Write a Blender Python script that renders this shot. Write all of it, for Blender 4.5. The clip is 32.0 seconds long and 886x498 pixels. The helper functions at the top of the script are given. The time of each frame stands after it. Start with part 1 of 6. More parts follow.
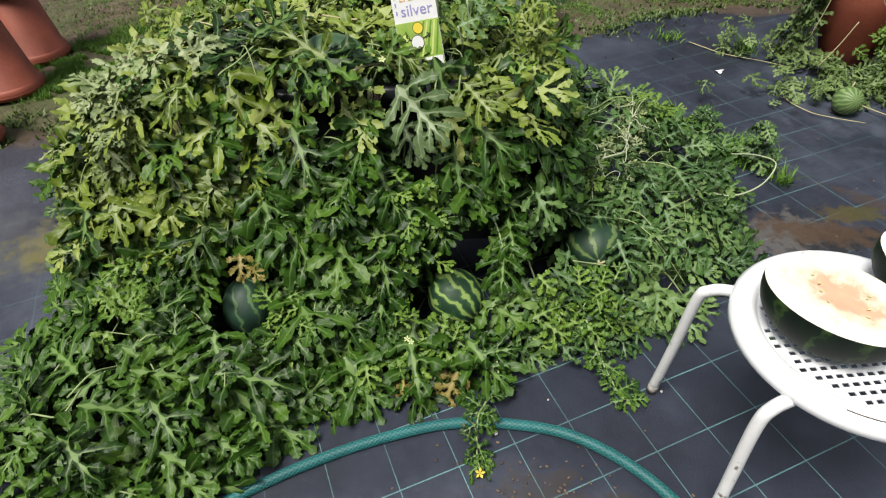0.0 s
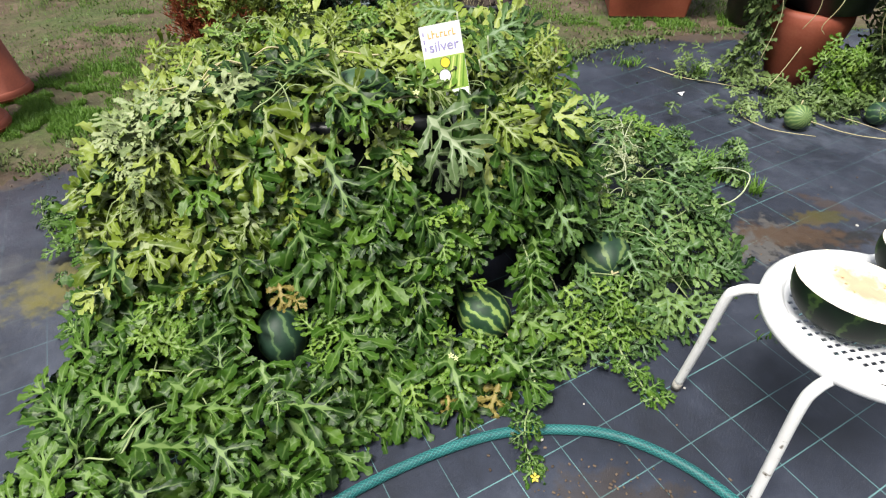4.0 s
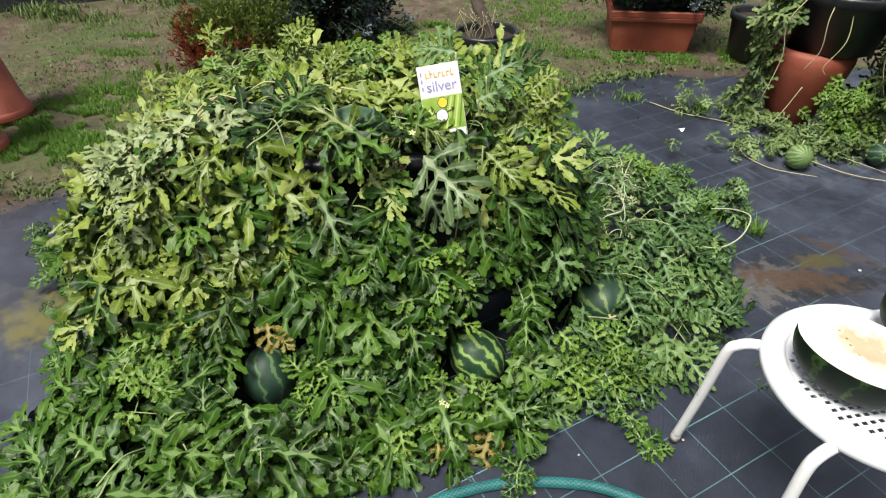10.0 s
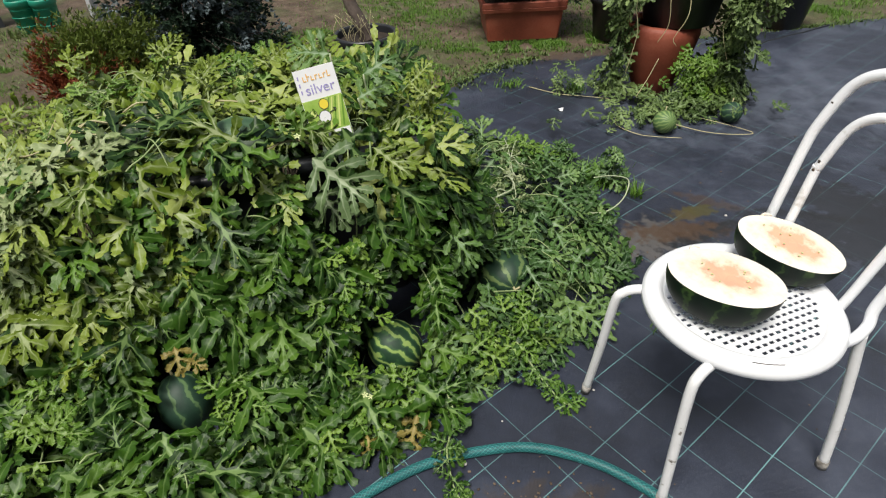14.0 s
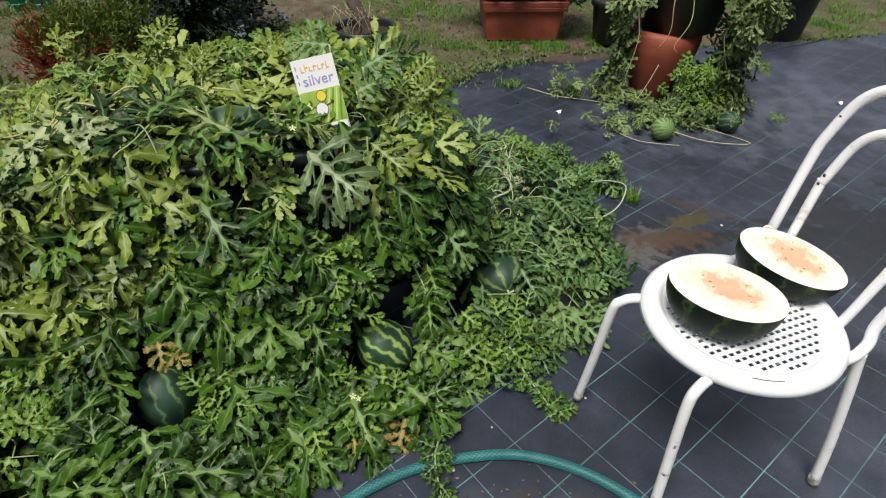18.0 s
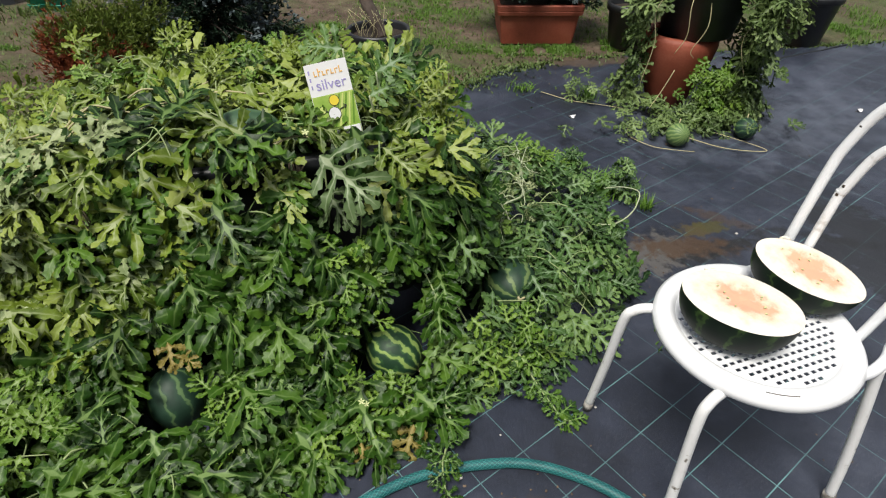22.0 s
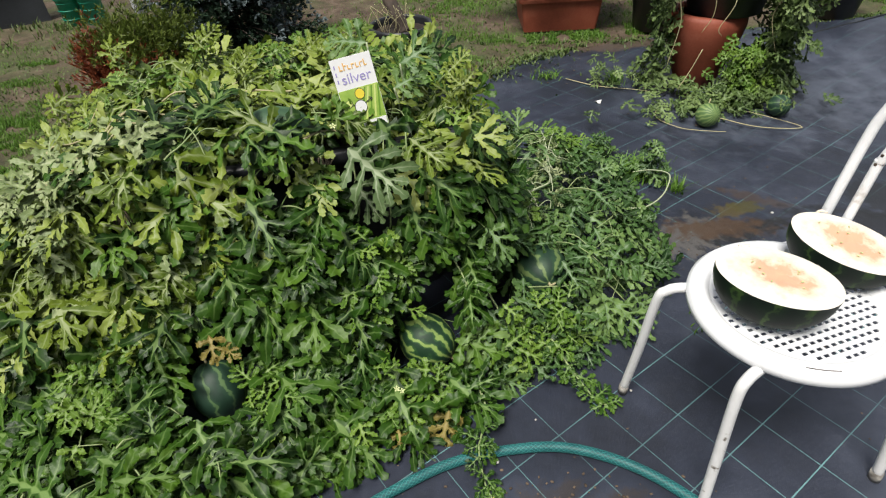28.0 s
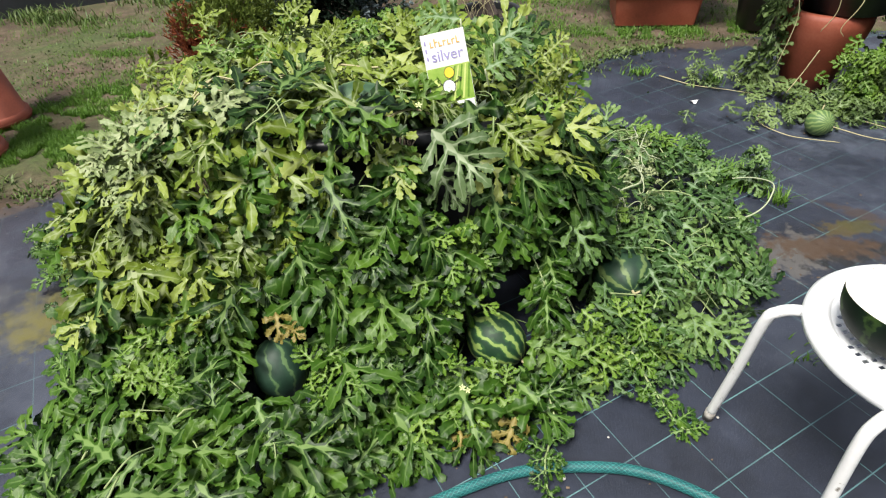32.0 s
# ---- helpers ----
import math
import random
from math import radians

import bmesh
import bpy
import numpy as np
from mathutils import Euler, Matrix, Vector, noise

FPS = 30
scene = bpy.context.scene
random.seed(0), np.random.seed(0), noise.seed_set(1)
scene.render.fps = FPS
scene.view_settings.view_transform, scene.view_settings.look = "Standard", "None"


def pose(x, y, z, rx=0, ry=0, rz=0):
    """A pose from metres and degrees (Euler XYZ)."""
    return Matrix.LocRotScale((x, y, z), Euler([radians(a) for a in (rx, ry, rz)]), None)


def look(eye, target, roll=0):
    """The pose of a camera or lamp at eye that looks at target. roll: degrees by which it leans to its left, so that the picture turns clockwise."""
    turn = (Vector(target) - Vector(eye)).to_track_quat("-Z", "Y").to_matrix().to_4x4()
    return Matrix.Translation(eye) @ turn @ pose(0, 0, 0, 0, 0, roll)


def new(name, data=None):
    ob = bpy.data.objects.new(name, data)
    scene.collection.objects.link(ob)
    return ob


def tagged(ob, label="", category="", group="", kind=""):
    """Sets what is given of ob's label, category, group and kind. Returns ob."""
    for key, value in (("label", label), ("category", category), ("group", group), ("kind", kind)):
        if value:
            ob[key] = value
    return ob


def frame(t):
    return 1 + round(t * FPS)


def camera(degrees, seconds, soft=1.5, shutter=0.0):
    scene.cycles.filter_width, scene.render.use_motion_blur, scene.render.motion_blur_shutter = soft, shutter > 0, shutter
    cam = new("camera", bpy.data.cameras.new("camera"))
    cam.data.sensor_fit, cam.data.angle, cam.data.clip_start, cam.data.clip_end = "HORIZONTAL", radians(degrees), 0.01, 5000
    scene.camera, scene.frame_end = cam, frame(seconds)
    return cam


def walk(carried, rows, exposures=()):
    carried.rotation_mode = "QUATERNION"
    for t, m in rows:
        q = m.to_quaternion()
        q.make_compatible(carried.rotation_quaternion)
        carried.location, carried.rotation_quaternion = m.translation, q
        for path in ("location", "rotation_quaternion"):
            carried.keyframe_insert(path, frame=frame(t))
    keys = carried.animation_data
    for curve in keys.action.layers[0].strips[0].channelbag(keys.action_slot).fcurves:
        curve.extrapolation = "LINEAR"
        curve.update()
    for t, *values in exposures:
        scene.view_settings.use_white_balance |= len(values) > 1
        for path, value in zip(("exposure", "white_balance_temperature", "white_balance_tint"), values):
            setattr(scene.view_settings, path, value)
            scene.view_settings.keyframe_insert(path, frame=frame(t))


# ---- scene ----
cam = camera(76.0, 32.0, soft=1.2)
PATH = [
    (0, (0.126, -0.674, 1.275), (-0.41, 0.706, -0.069), -4.1),
    (0.5, (0.101, -0.677, 1.278), (-0.413, 0.695, -0.083), -4.2),
    (1, (0.029, -0.708, 1.288), (-0.372, 0.705, -0.07), -1.2),
    (1.5, (-0.075, -0.739, 1.298), (-0.369, 0.703, -0.057), -1.3),
    (2, (-0.092, -0.753, 1.301), (-0.441, 0.687, -0.042), -2.3),
    (2.5, (-0.087, -0.774, 1.31), (-0.44, 0.693, -0.003), -1.4),
    (3, (-0.082, -0.785, 1.32), (-0.438, 0.675, 0.001), -3.1),
    (3.5, (-0.089, -0.792, 1.326), (-0.44, 0.684, 0.023), -2.0),
    (5.5, (-0.075, -0.808, 1.333), (-0.464, 0.681, 0.056), -3.2),
    (6, (-0.084, -0.808, 1.329), (-0.458, 0.685, 0.051), -2.4),
    (6.5, (-0.108, -0.781, 1.336), (-0.484, 0.723, 0.072), -2.5),
    (7, (-0.115, -0.769, 1.347), (-0.434, 0.769, 0.109), -2.3),
    (7.5, (-0.114, -0.771, 1.344), (-0.433, 0.766, 0.104), -1.8),
    (8, (-0.116, -0.778, 1.346), (-0.437, 0.774, 0.126), -2.0),
    (8.5, (-0.115, -0.775, 1.348), (-0.436, 0.783, 0.135), -1.8),
    (9, (-0.113, -0.777, 1.349), (-0.434, 0.788, 0.146), -1.3),
    (9.5, (-0.098, -0.765, 1.349), (-0.437, 0.79, 0.137), -0.5),
    (10, (-0.083, -0.734, 1.351), (-0.451, 0.797, 0.118), -0.9),
    (10.5, (-0.068, -0.755, 1.357), (-0.368, 0.802, 0.138), -1.7),
    (11, (-0.046, -0.761, 1.351), (-0.222, 0.813, 0.13), -2.4),
    (11.5, (-0.044, -0.77, 1.355), (-0.148, 0.798, 0.118), -2.8),
    (12, (-0.034, -0.78, 1.355), (-0.136, 0.795, 0.126), -3.8),
    (12.5, (-0.023, -0.781, 1.352), (-0.132, 0.784, 0.112), -4.5),
    (13, (-0.026, -0.786, 1.354), (-0.128, 0.789, 0.125), -3.6),
    (13.5, (-0.037, -0.784, 1.35), (-0.114, 0.796, 0.125), -2.2),
    (14, (-0.035, -0.787, 1.351), (-0.114, 0.788, 0.121), -2.6),
    (14.5, (-0.033, -0.788, 1.352), (-0.104, 0.795, 0.131), -1.9),
    (16.5, (-0.042, -0.779, 1.342), (-0.095, 0.803, 0.119), -0.5),
    (17, (-0.05, -0.764, 1.339), (-0.093, 0.81, 0.106), -0.2),
    (17.5, (-0.051, -0.759, 1.334), (-0.093, 0.814, 0.099), -0.2),
    (18, (-0.054, -0.755, 1.336), (-0.093, 0.816, 0.099), 0.4),
    (18.5, (-0.055, -0.759, 1.337), (-0.101, 0.81, 0.097), 0.1),
    (19, (-0.053, -0.764, 1.337), (-0.107, 0.806, 0.099), -0.1),
    (19.5, (-0.05, -0.763, 1.34), (-0.108, 0.811, 0.107), 0.0),
    (20, (-0.048, -0.772, 1.344), (-0.113, 0.809, 0.12), 0.0),
    (20.5, (-0.05, -0.776, 1.344), (-0.12, 0.803, 0.119), -0.3),
    (21, (-0.05, -0.77, 1.341), (-0.123, 0.808, 0.114), -0.2),
    (21.5, (-0.053, -0.757, 1.337), (-0.124, 0.82, 0.11), 0.1),
    (22, (-0.052, -0.743, 1.34), (-0.132, 0.83, 0.108), 0.3),
    (22.5, (-0.057, -0.743, 1.337), (-0.146, 0.828, 0.103), 0.2),
    (23, (-0.063, -0.734, 1.336), (-0.155, 0.832, 0.095), 0.0),
    (23.5, (-0.055, -0.738, 1.335), (-0.165, 0.838, 0.108), 0.5),
    (24, (-0.062, -0.739, 1.334), (-0.183, 0.832, 0.102), 0.1),
    (24.5, (-0.063, -0.747, 1.337), (-0.195, 0.823, 0.106), -0.3),
    (25, (-0.073, -0.752, 1.336), (-0.203, 0.825, 0.112), 0.0),
    (25.5, (-0.071, -0.762, 1.339), (-0.22, 0.813, 0.116), -0.5),
    (27.5, (-0.051, -0.766, 1.338), (-0.228, 0.794, 0.099), -3.1),
    (28, (-0.051, -0.766, 1.332), (-0.234, 0.791, 0.09), -4.0),
    (28.5, (-0.052, -0.756, 1.328), (-0.227, 0.81, 0.096), -2.9),
    (29, (-0.06, -0.731, 1.331), (-0.288, 0.827, 0.098), -2.9),
    (29.5, (-0.064, -0.709, 1.335), (-0.321, 0.859, 0.121), -1.8),
    (30, (-0.081, -0.672, 1.325), (-0.379, 0.884, 0.105), -2.0),
    (30.5, (-0.091, -0.665, 1.324), (-0.427, 0.887, 0.108), -1.1),
    (31, (-0.076, -0.702, 1.317), (-0.439, 0.843, 0.1), -1.6),
    (31.5, (-0.073, -0.702, 1.304), (-0.451, 0.826, 0.071), -2.3),
    (32, (-0.107, -0.707, 1.273), (-0.499, 0.808, 0.028), -4.0),
]
walk(cam, [(t, look(eye, target, roll)) for t, eye, target, roll in PATH], exposures=[(0, 0.46), (1, 0.46), (3.5, 0.91), (6, 0.86), (9, 0.80), (10.2, 0.70), (11.2, 0.44), (12.2, 0.36), (18, 0.32), (25, 0.36), (28, 0.41), (29, 0.4), (30, 0.58), (31, 0.80), (32, 0.86)])

# ---- light: overcast sky, wide soft sun ----
world = bpy.data.worlds.new("overcast_sky")
scene.world = world
world.use_nodes = True
wn = world.node_tree
sky = wn.nodes.new("ShaderNodeTexSky")
sky.sky_type, sky.sun_disc = "NISHITA", False
sky.sun_elevation, sky.sun_rotation = radians(66), radians(208)
sky.air_density, sky.dust_density, sky.ozone_density = 1.0, 4.0, 1.0
soft_sky = wn.nodes.new("ShaderNodeMix")
soft_sky.data_type = "RGBA"
soft_sky.inputs[0].default_value = 0.72
soft_sky.inputs[7].default_value = (5.3, 5.6, 6.0, 1)
wn.links.new(sky.outputs[0], soft_sky.inputs[6])
wn.links.new(soft_sky.outputs[2], wn.nodes["Background"].inputs[0])
wn.nodes["Background"].inputs[1].default_value = 0.064
sun = new("sun", bpy.data.lights.new("sun", "SUN"))
sun.data.energy, sun.data.angle, sun.data.color = 3.6, radians(22), (1.0, 0.96, 0.88)
sun.matrix_world = look((0, 0, 6), (0.6, 1.12, 3.2))

# ---- materials ----


def material(name, stops, scale=8.0, rough=0.7, bump=0.2, fine=60.0, metal=0.0, vary="", spread=0.25, spec=0.5, coat=0.0, trans=0.0, detail=6.0):
    """A surface from a noise at two scales over colour stops; vary: 'object' or 'island' shifts it from piece to piece."""
    m = bpy.data.materials.new(name)
    m.use_nodes = True
    n, l = m.node_tree.nodes, m.node_tree.links
    b = n["Principled BSDF"]
    co = n.new("ShaderNodeTexCoord")
    big, small = n.new("ShaderNodeTexNoise"), n.new("ShaderNodeTexNoise")
    big.inputs["Scale"].default_value, small.inputs["Scale"].default_value = scale, fine
    big.inputs["Detail"].default_value = detail
    l.new(co.outputs["Object"], big.inputs["Vector"])
    l.new(co.outputs["Object"], small.inputs["Vector"])
    add = n.new("ShaderNodeMath")
    add.operation = "MULTIPLY_ADD"
    add.inputs[1].default_value = 0.3
    l.new(small.outputs[0], add.inputs[0])
    l.new(big.outputs[0], add.inputs[2])
    sub = n.new("ShaderNodeMath")
    sub.operation = "SUBTRACT"
    sub.inputs[1].default_value = 0.15
    l.new(add.outputs[0], sub.inputs[0])
    out = sub
    if vary:
        r = n.new("ShaderNodeObjectInfo" if vary == "object" else "ShaderNodeNewGeometry")
        sh = n.new("ShaderNodeMath")
        sh.operation = "MULTIPLY_ADD"
        sh.inputs[1].default_value = spread * 2
        l.new(r.outputs["Random" if vary == "object" else "Random Per Island"], sh.inputs[0])
        l.new(out.outputs[0], sh.inputs[2])
        out = n.new("ShaderNodeMath")
        out.operation = "SUBTRACT"
        out.inputs[1].default_value = spread
        l.new(sh.outputs[0], out.inputs[0])
    ramp = n.new("ShaderNodeValToRGB")
    while len(ramp.color_ramp.elements) < len(stops):
        ramp.color_ramp.elements.new(0.5)
    for e, (p, c) in zip(ramp.color_ramp.elements, stops):
        e.position, e.color = p, (*c, 1)
    l.new(out.outputs[0], ramp.inputs[0])
    l.new(ramp.outputs[0], b.inputs["Base Color"])
    b.inputs["Roughness"].default_value, b.inputs["Metallic"].default_value = rough, metal
    b.inputs["Specular IOR Level"].default_value = spec
    b.inputs["Coat Weight"].default_value = coat
    if bump:
        bp = n.new("ShaderNodeBump")
        bp.inputs["Strength"].default_value, bp.inputs["Distance"].default_value = bump, 0.01
        l.new(sub.outputs[0], bp.inputs["Height"])
        l.new(bp.outputs[0], b.inputs["Normal"])
    if trans:
        t = n.new("ShaderNodeBsdfTranslucent")
        l.new(ramp.outputs[0], t.inputs[0])
        mx = n.new("ShaderNodeMixShader")
        mx.inputs[0].default_value = trans
        l.new(b.outputs[0], mx.inputs[1])
        l.new(t.outputs[0], mx.inputs[2])
        l.new(mx.outputs[0], n["Material Output"].inputs[0])
    return m


def leafy(name, dark, mid, light, vary, trans=0.05, rough=0.46, vein=(0.205, 0.290, 0.110), show=0.75, own=0.60, sheen=0.28):
    """Leaf surface: colour shifts from leaf to leaf and within one leaf, paler veins where the mesh marks them."""
    m = bpy.data.materials.new(name)
    m.use_nodes = True
    n, l = m.node_tree.nodes, m.node_tree.links
    b = n["Principled BSDF"]
    co = n.new("ShaderNodeTexCoord")
    total = None
    unit = 0.14 if vary == "object" else 1.0
    for scale, weight in ((4.5, 0.50), (30.0, 0.26), (150.0, 0.12)):
        t = n.new("ShaderNodeTexNoise")
        t.inputs["Scale"].default_value, t.inputs["Detail"].default_value = scale * unit, 3
        l.new(co.outputs["Object"], t.inputs["Vector"])
        q = n.new("ShaderNodeMath")
        q.operation = "MULTIPLY_ADD"
        q.inputs[1].default_value, q.inputs[2].default_value = weight * 1.5, -weight * 0.75
        l.new(t.outputs[0], q.inputs[0])
        if total:
            l.new(total.outputs[0], q.inputs[2])
            q2 = n.new("ShaderNodeMath")
            q2.operation = "SUBTRACT"
            q2.inputs[1].default_value = weight * 0.75
            l.new(q.outputs[0], q2.inputs[0])
            q = q2
        total = q
    r = n.new("ShaderNodeObjectInfo" if vary == "object" else "ShaderNodeNewGeometry")
    sh = n.new("ShaderNodeMath")
    sh.operation = "MULTIPLY_ADD"
    sh.inputs[1].default_value = own
    l.new(r.outputs["Random" if vary == "object" else "Random Per Island"], sh.inputs[0])
    l.new(total.outputs[0], sh.inputs[2])
    off = n.new("ShaderNodeMath")
    off.operation = "ADD"
    off.inputs[1].default_value = 0.5 - own / 2
    l.new(sh.outputs[0], off.inputs[0])
    ramp = n.new("ShaderNodeValToRGB")
    ramp.color_ramp.elements.new(0.5)
    for e, (p, c) in zip(ramp.color_ramp.elements, [(0.12, dark), (0.5, mid), (0.92, light)]):
        e.position, e.color = p, (*c, 1)
    l.new(off.outputs[0], ramp.inputs[0])
    at = n.new("ShaderNodeAttribute")
    at.attribute_name = "vein"
    mr = n.new("ShaderNodeMapRange")
    mr.inputs[1].default_value, mr.inputs[2].default_value, mr.inputs[4].default_value = 0.66, 0.97, show
    l.new(at.outputs["Fac"], mr.inputs[0])
    mx = n.new("ShaderNodeMix")
    mx.data_type = "RGBA"
    l.new(mr.outputs[0], mx.inputs[0])
    l.new(ramp.outputs[0], mx.inputs[6])
    mx.inputs[7].default_value = (*vein, 1)
    l.new(mx.outputs[2], b.inputs["Base Color"])
    b.inputs["Roughness"].default_value, b.inputs["Specular IOR Level"].default_value = rough, sheen
    bp = n.new("ShaderNodeBump")
    bp.inputs["Strength"].default_value, bp.inputs["Distance"].default_value = 0.45, 0.01
    l.new(total.outputs[0], bp.inputs["Height"])
    l.new(bp.outputs[0], b.inputs["Normal"])
    t = n.new("ShaderNodeBsdfTranslucent")
    l.new(mx.outputs[2], t.inputs[0])
    ms = n.new("ShaderNodeMixShader")
    ms.inputs[0].default_value = trans
    l.new(b.outputs[0], ms.inputs[1])
    l.new(t.outputs[0], ms.inputs[2])
    l.new(ms.outputs[0], n["Material Output"].inputs[0])
    return m


# top leaves are yellower, but the top-to-front brightness gap is partly painted light
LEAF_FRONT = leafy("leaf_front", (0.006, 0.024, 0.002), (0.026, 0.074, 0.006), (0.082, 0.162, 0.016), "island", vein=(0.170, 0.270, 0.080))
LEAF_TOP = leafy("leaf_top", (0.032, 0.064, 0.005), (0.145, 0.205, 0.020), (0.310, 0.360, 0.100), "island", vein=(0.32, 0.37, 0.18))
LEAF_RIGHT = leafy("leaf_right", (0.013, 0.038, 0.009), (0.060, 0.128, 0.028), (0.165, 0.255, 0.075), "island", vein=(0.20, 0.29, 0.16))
LEAF_ONE = leafy("leaf_single", (0.008, 0.030, 0.002), (0.034, 0.088, 0.007), (0.100, 0.185, 0.020), "object", vein=(0.190, 0.290, 0.090))
LEAF_BROAD = leafy("leaf_broad", (0.020, 0.046, 0.014), (0.050, 0.095, 0.030), (0.110, 0.165, 0.065), "island", vein=(0.30, 0.36, 0.22), show=0.95)
LEAF_YOUNG = leafy("leaf_young", (0.042, 0.100, 0.008), (0.086, 0.168, 0.016), (0.155, 0.245, 0.036), "island", vein=(0.24, 0.33, 0.12))
LEAF_PALE = leafy("leaf_pale", (0.11, 0.16, 0.06), (0.21, 0.27, 0.11), (0.36, 0.40, 0.22), "island", vein=(0.36, 0.40, 0.22))
LEAF_DRY = leafy("leaf_dry", (0.08, 0.06, 0.02), (0.20, 0.165, 0.04), (0.30, 0.26, 0.08), "island", 0.15, vein=(0.42, 0.34, 0.14))
LEAF_FAR = leafy("leaf_far", (0.030, 0.058, 0.014), (0.095, 0.150, 0.040), (0.200, 0.270, 0.095), "island", vein=(0.2, 0.27, 0.13))
VINE = material("vine_stem", [(0.2, (0.16, 0.24, 0.08)), (0.8, (0.36, 0.42, 0.20))], 12, 0.6, 0.2)
STALK = material("leaf_stalk", [(0.2, (0.07, 0.13, 0.035)), (0.8, (0.19, 0.27, 0.09))], 12, 0.6, 0.2)
VINE_DRY = material("dry_stem", [(0.2, (0.30, 0.26, 0.13)), (0.8, (0.52, 0.48, 0.28))], 14, 0.7, 0.3)
BLEACHED = material("bleached_stem", [(0.2, (0.30, 0.36, 0.20)), (0.8, (0.52, 0.56, 0.38))], 14, 0.65, 0.2)
BROWN = material("withered", [(0.2, (0.035, 0.026, 0.018)), (0.8, (0.11, 0.085, 0.055))], 30, 0.9, 0.5)
FLOWER = material("petal_yellow", [(0.2, (0.70, 0.52, 0.05)), (0.8, (0.80, 0.66, 0.12))], 30, 0.6, 0.1, trans=0.2)
BLOSSOM = material("petal_white", [(0.2, (0.42, 0.48, 0.20)), (0.8, (0.60, 0.62, 0.34))], 30, 0.6, 0.1)
BLACK = material("black_plastic", [(0.3, (0.010, 0.011, 0.013)), (0.7, (0.028, 0.030, 0.034))], 9, 0.38, 0.12, 220)
TERRA = material("terracotta_plastic", [(0.25, (0.185, 0.042, 0.023)), (0.55, (0.285, 0.068, 0.037)), (0.85, (0.36, 0.110, 0.065))], 6, 0.62, 0.15, 90)
WHITE = material("white_enamel", [(0.22, (0.55, 0.54, 0.52)), (0.34, (0.80, 0.81, 0.83)), (0.8, (0.85, 0.86, 0.89))], 16, 0.32, 0.06, 90)
LEG_PAINT = material("chipped_enamel", [(0.26, (0.10, 0.085, 0.07)), (0.31, (0.45, 0.43, 0.40)), (0.36, (0.78, 0.78, 0.78)), (0.8, (0.85, 0.85, 0.86))], 38, 0.36, 0.08, 130, detail=9)
CHIP = material("chipped_rust", [(0.3, (0.03, 0.022, 0.018)), (0.8, (0.10, 0.07, 0.05))], 60, 0.9, 0.3)
FOOT = material("dirty_rubber", [(0.3, (0.10, 0.09, 0.08)), (0.7, (0.42, 0.40, 0.37))], 45, 0.8, 0.4)
HOSE = material("hose_teal", [(0.3, (0.007, 0.070, 0.075)), (0.8, (0.016, 0.125, 0.128))], 18, 0.55, 0.05, 300)
RIB = material("hose_thread", [(0.3, (0.03, 0.20, 0.195)), (0.8, (0.06, 0.28, 0.27))], 20, 0.45, 0.0)
SOIL = material("potting_soil", [(0.25, (0.010, 0.007, 0.005)), (0.75, (0.045, 0.031, 0.021))], 25, 0.95, 0.9, 140)
BARK = material("bark", [(0.25, (0.035, 0.025, 0.020)), (0.75, (0.15, 0.115, 0.095))], 18, 0.9, 0.9, 90)


def watermelon_skin(name, base, dark, stripe, bands, width, blotch=0.5, gloss=0.5):
    """Rind with broken lengthwise stripes round the melon's own z axis."""
    m = bpy.data.materials.new(name)
    m.use_nodes = True
    n, l = m.node_tree.nodes, m.node_tree.links
    b = n["Principled BSDF"]
    co, sep, ang = n.new("ShaderNodeTexCoord"), n.new("ShaderNodeSeparateXYZ"), n.new("ShaderNodeMath")
    l.new(co.outputs["Object"], sep.inputs[0])
    ang.operation = "ARCTAN2"
    l.new(sep.outputs[1], ang.inputs[0])
    l.new(sep.outputs[0], ang.inputs[1])
    noise_a, noise_b = n.new("ShaderNodeTexNoise"), n.new("ShaderNodeTexNoise")
    noise_a.inputs["Scale"].default_value, noise_a.inputs["Detail"].default_value = 28, 5
    noise_b.inputs["Scale"].default_value, noise_b.inputs["Detail"].default_value = 17, 3
    for t in (noise_a, noise_b):
        l.new(co.outputs["Object"], t.inputs["Vector"])
    wob = n.new("ShaderNodeMath")
    wob.operation = "MULTIPLY_ADD"
    wob.inputs[1].default_value = 0.8
    l.new(noise_a.outputs[0], wob.inputs[0])
    l.new(ang.outputs[0], wob.inputs[2])
    mul, sn = n.new("ShaderNodeMath"), n.new("ShaderNodeMath")
    mul.operation, sn.operation = "MULTIPLY", "SINE"
    mul.inputs[1].default_value = bands
    l.new(wob.outputs[0], mul.inputs[0])
    l.new(mul.outputs[0], sn.inputs[0])
    mixn = n.new("ShaderNodeMath")
    mixn.operation = "MULTIPLY_ADD"
    mixn.inputs[1].default_value = blotch * 2
    l.new(noise_b.outputs[0], mixn.inputs[0])
    l.new(sn.outputs[0], mixn.inputs[2])
    ramp = n.new("ShaderNodeValToRGB")
    ramp.color_ramp.elements.new(0.5)
    for e, (p, c) in zip(ramp.color_ramp.elements, [(0.15, dark), (width, base), (min(width + 0.12, 0.99), stripe)]):
        e.position, e.color = p, (*c, 1)
    half = n.new("ShaderNodeMath")
    half.operation = "MULTIPLY_ADD"
    half.inputs[1].default_value, half.inputs[2].default_value = 0.4, 0.3
    l.new(mixn.outputs[0], half.inputs[0])
    l.new(half.outputs[0], ramp.inputs[0])
    l.new(ramp.outputs[0], b.inputs["Base Color"])
    b.inputs["Roughness"].default_value = 0.58
    b.inputs["Specular IOR Level"].default_value = gloss
    return m


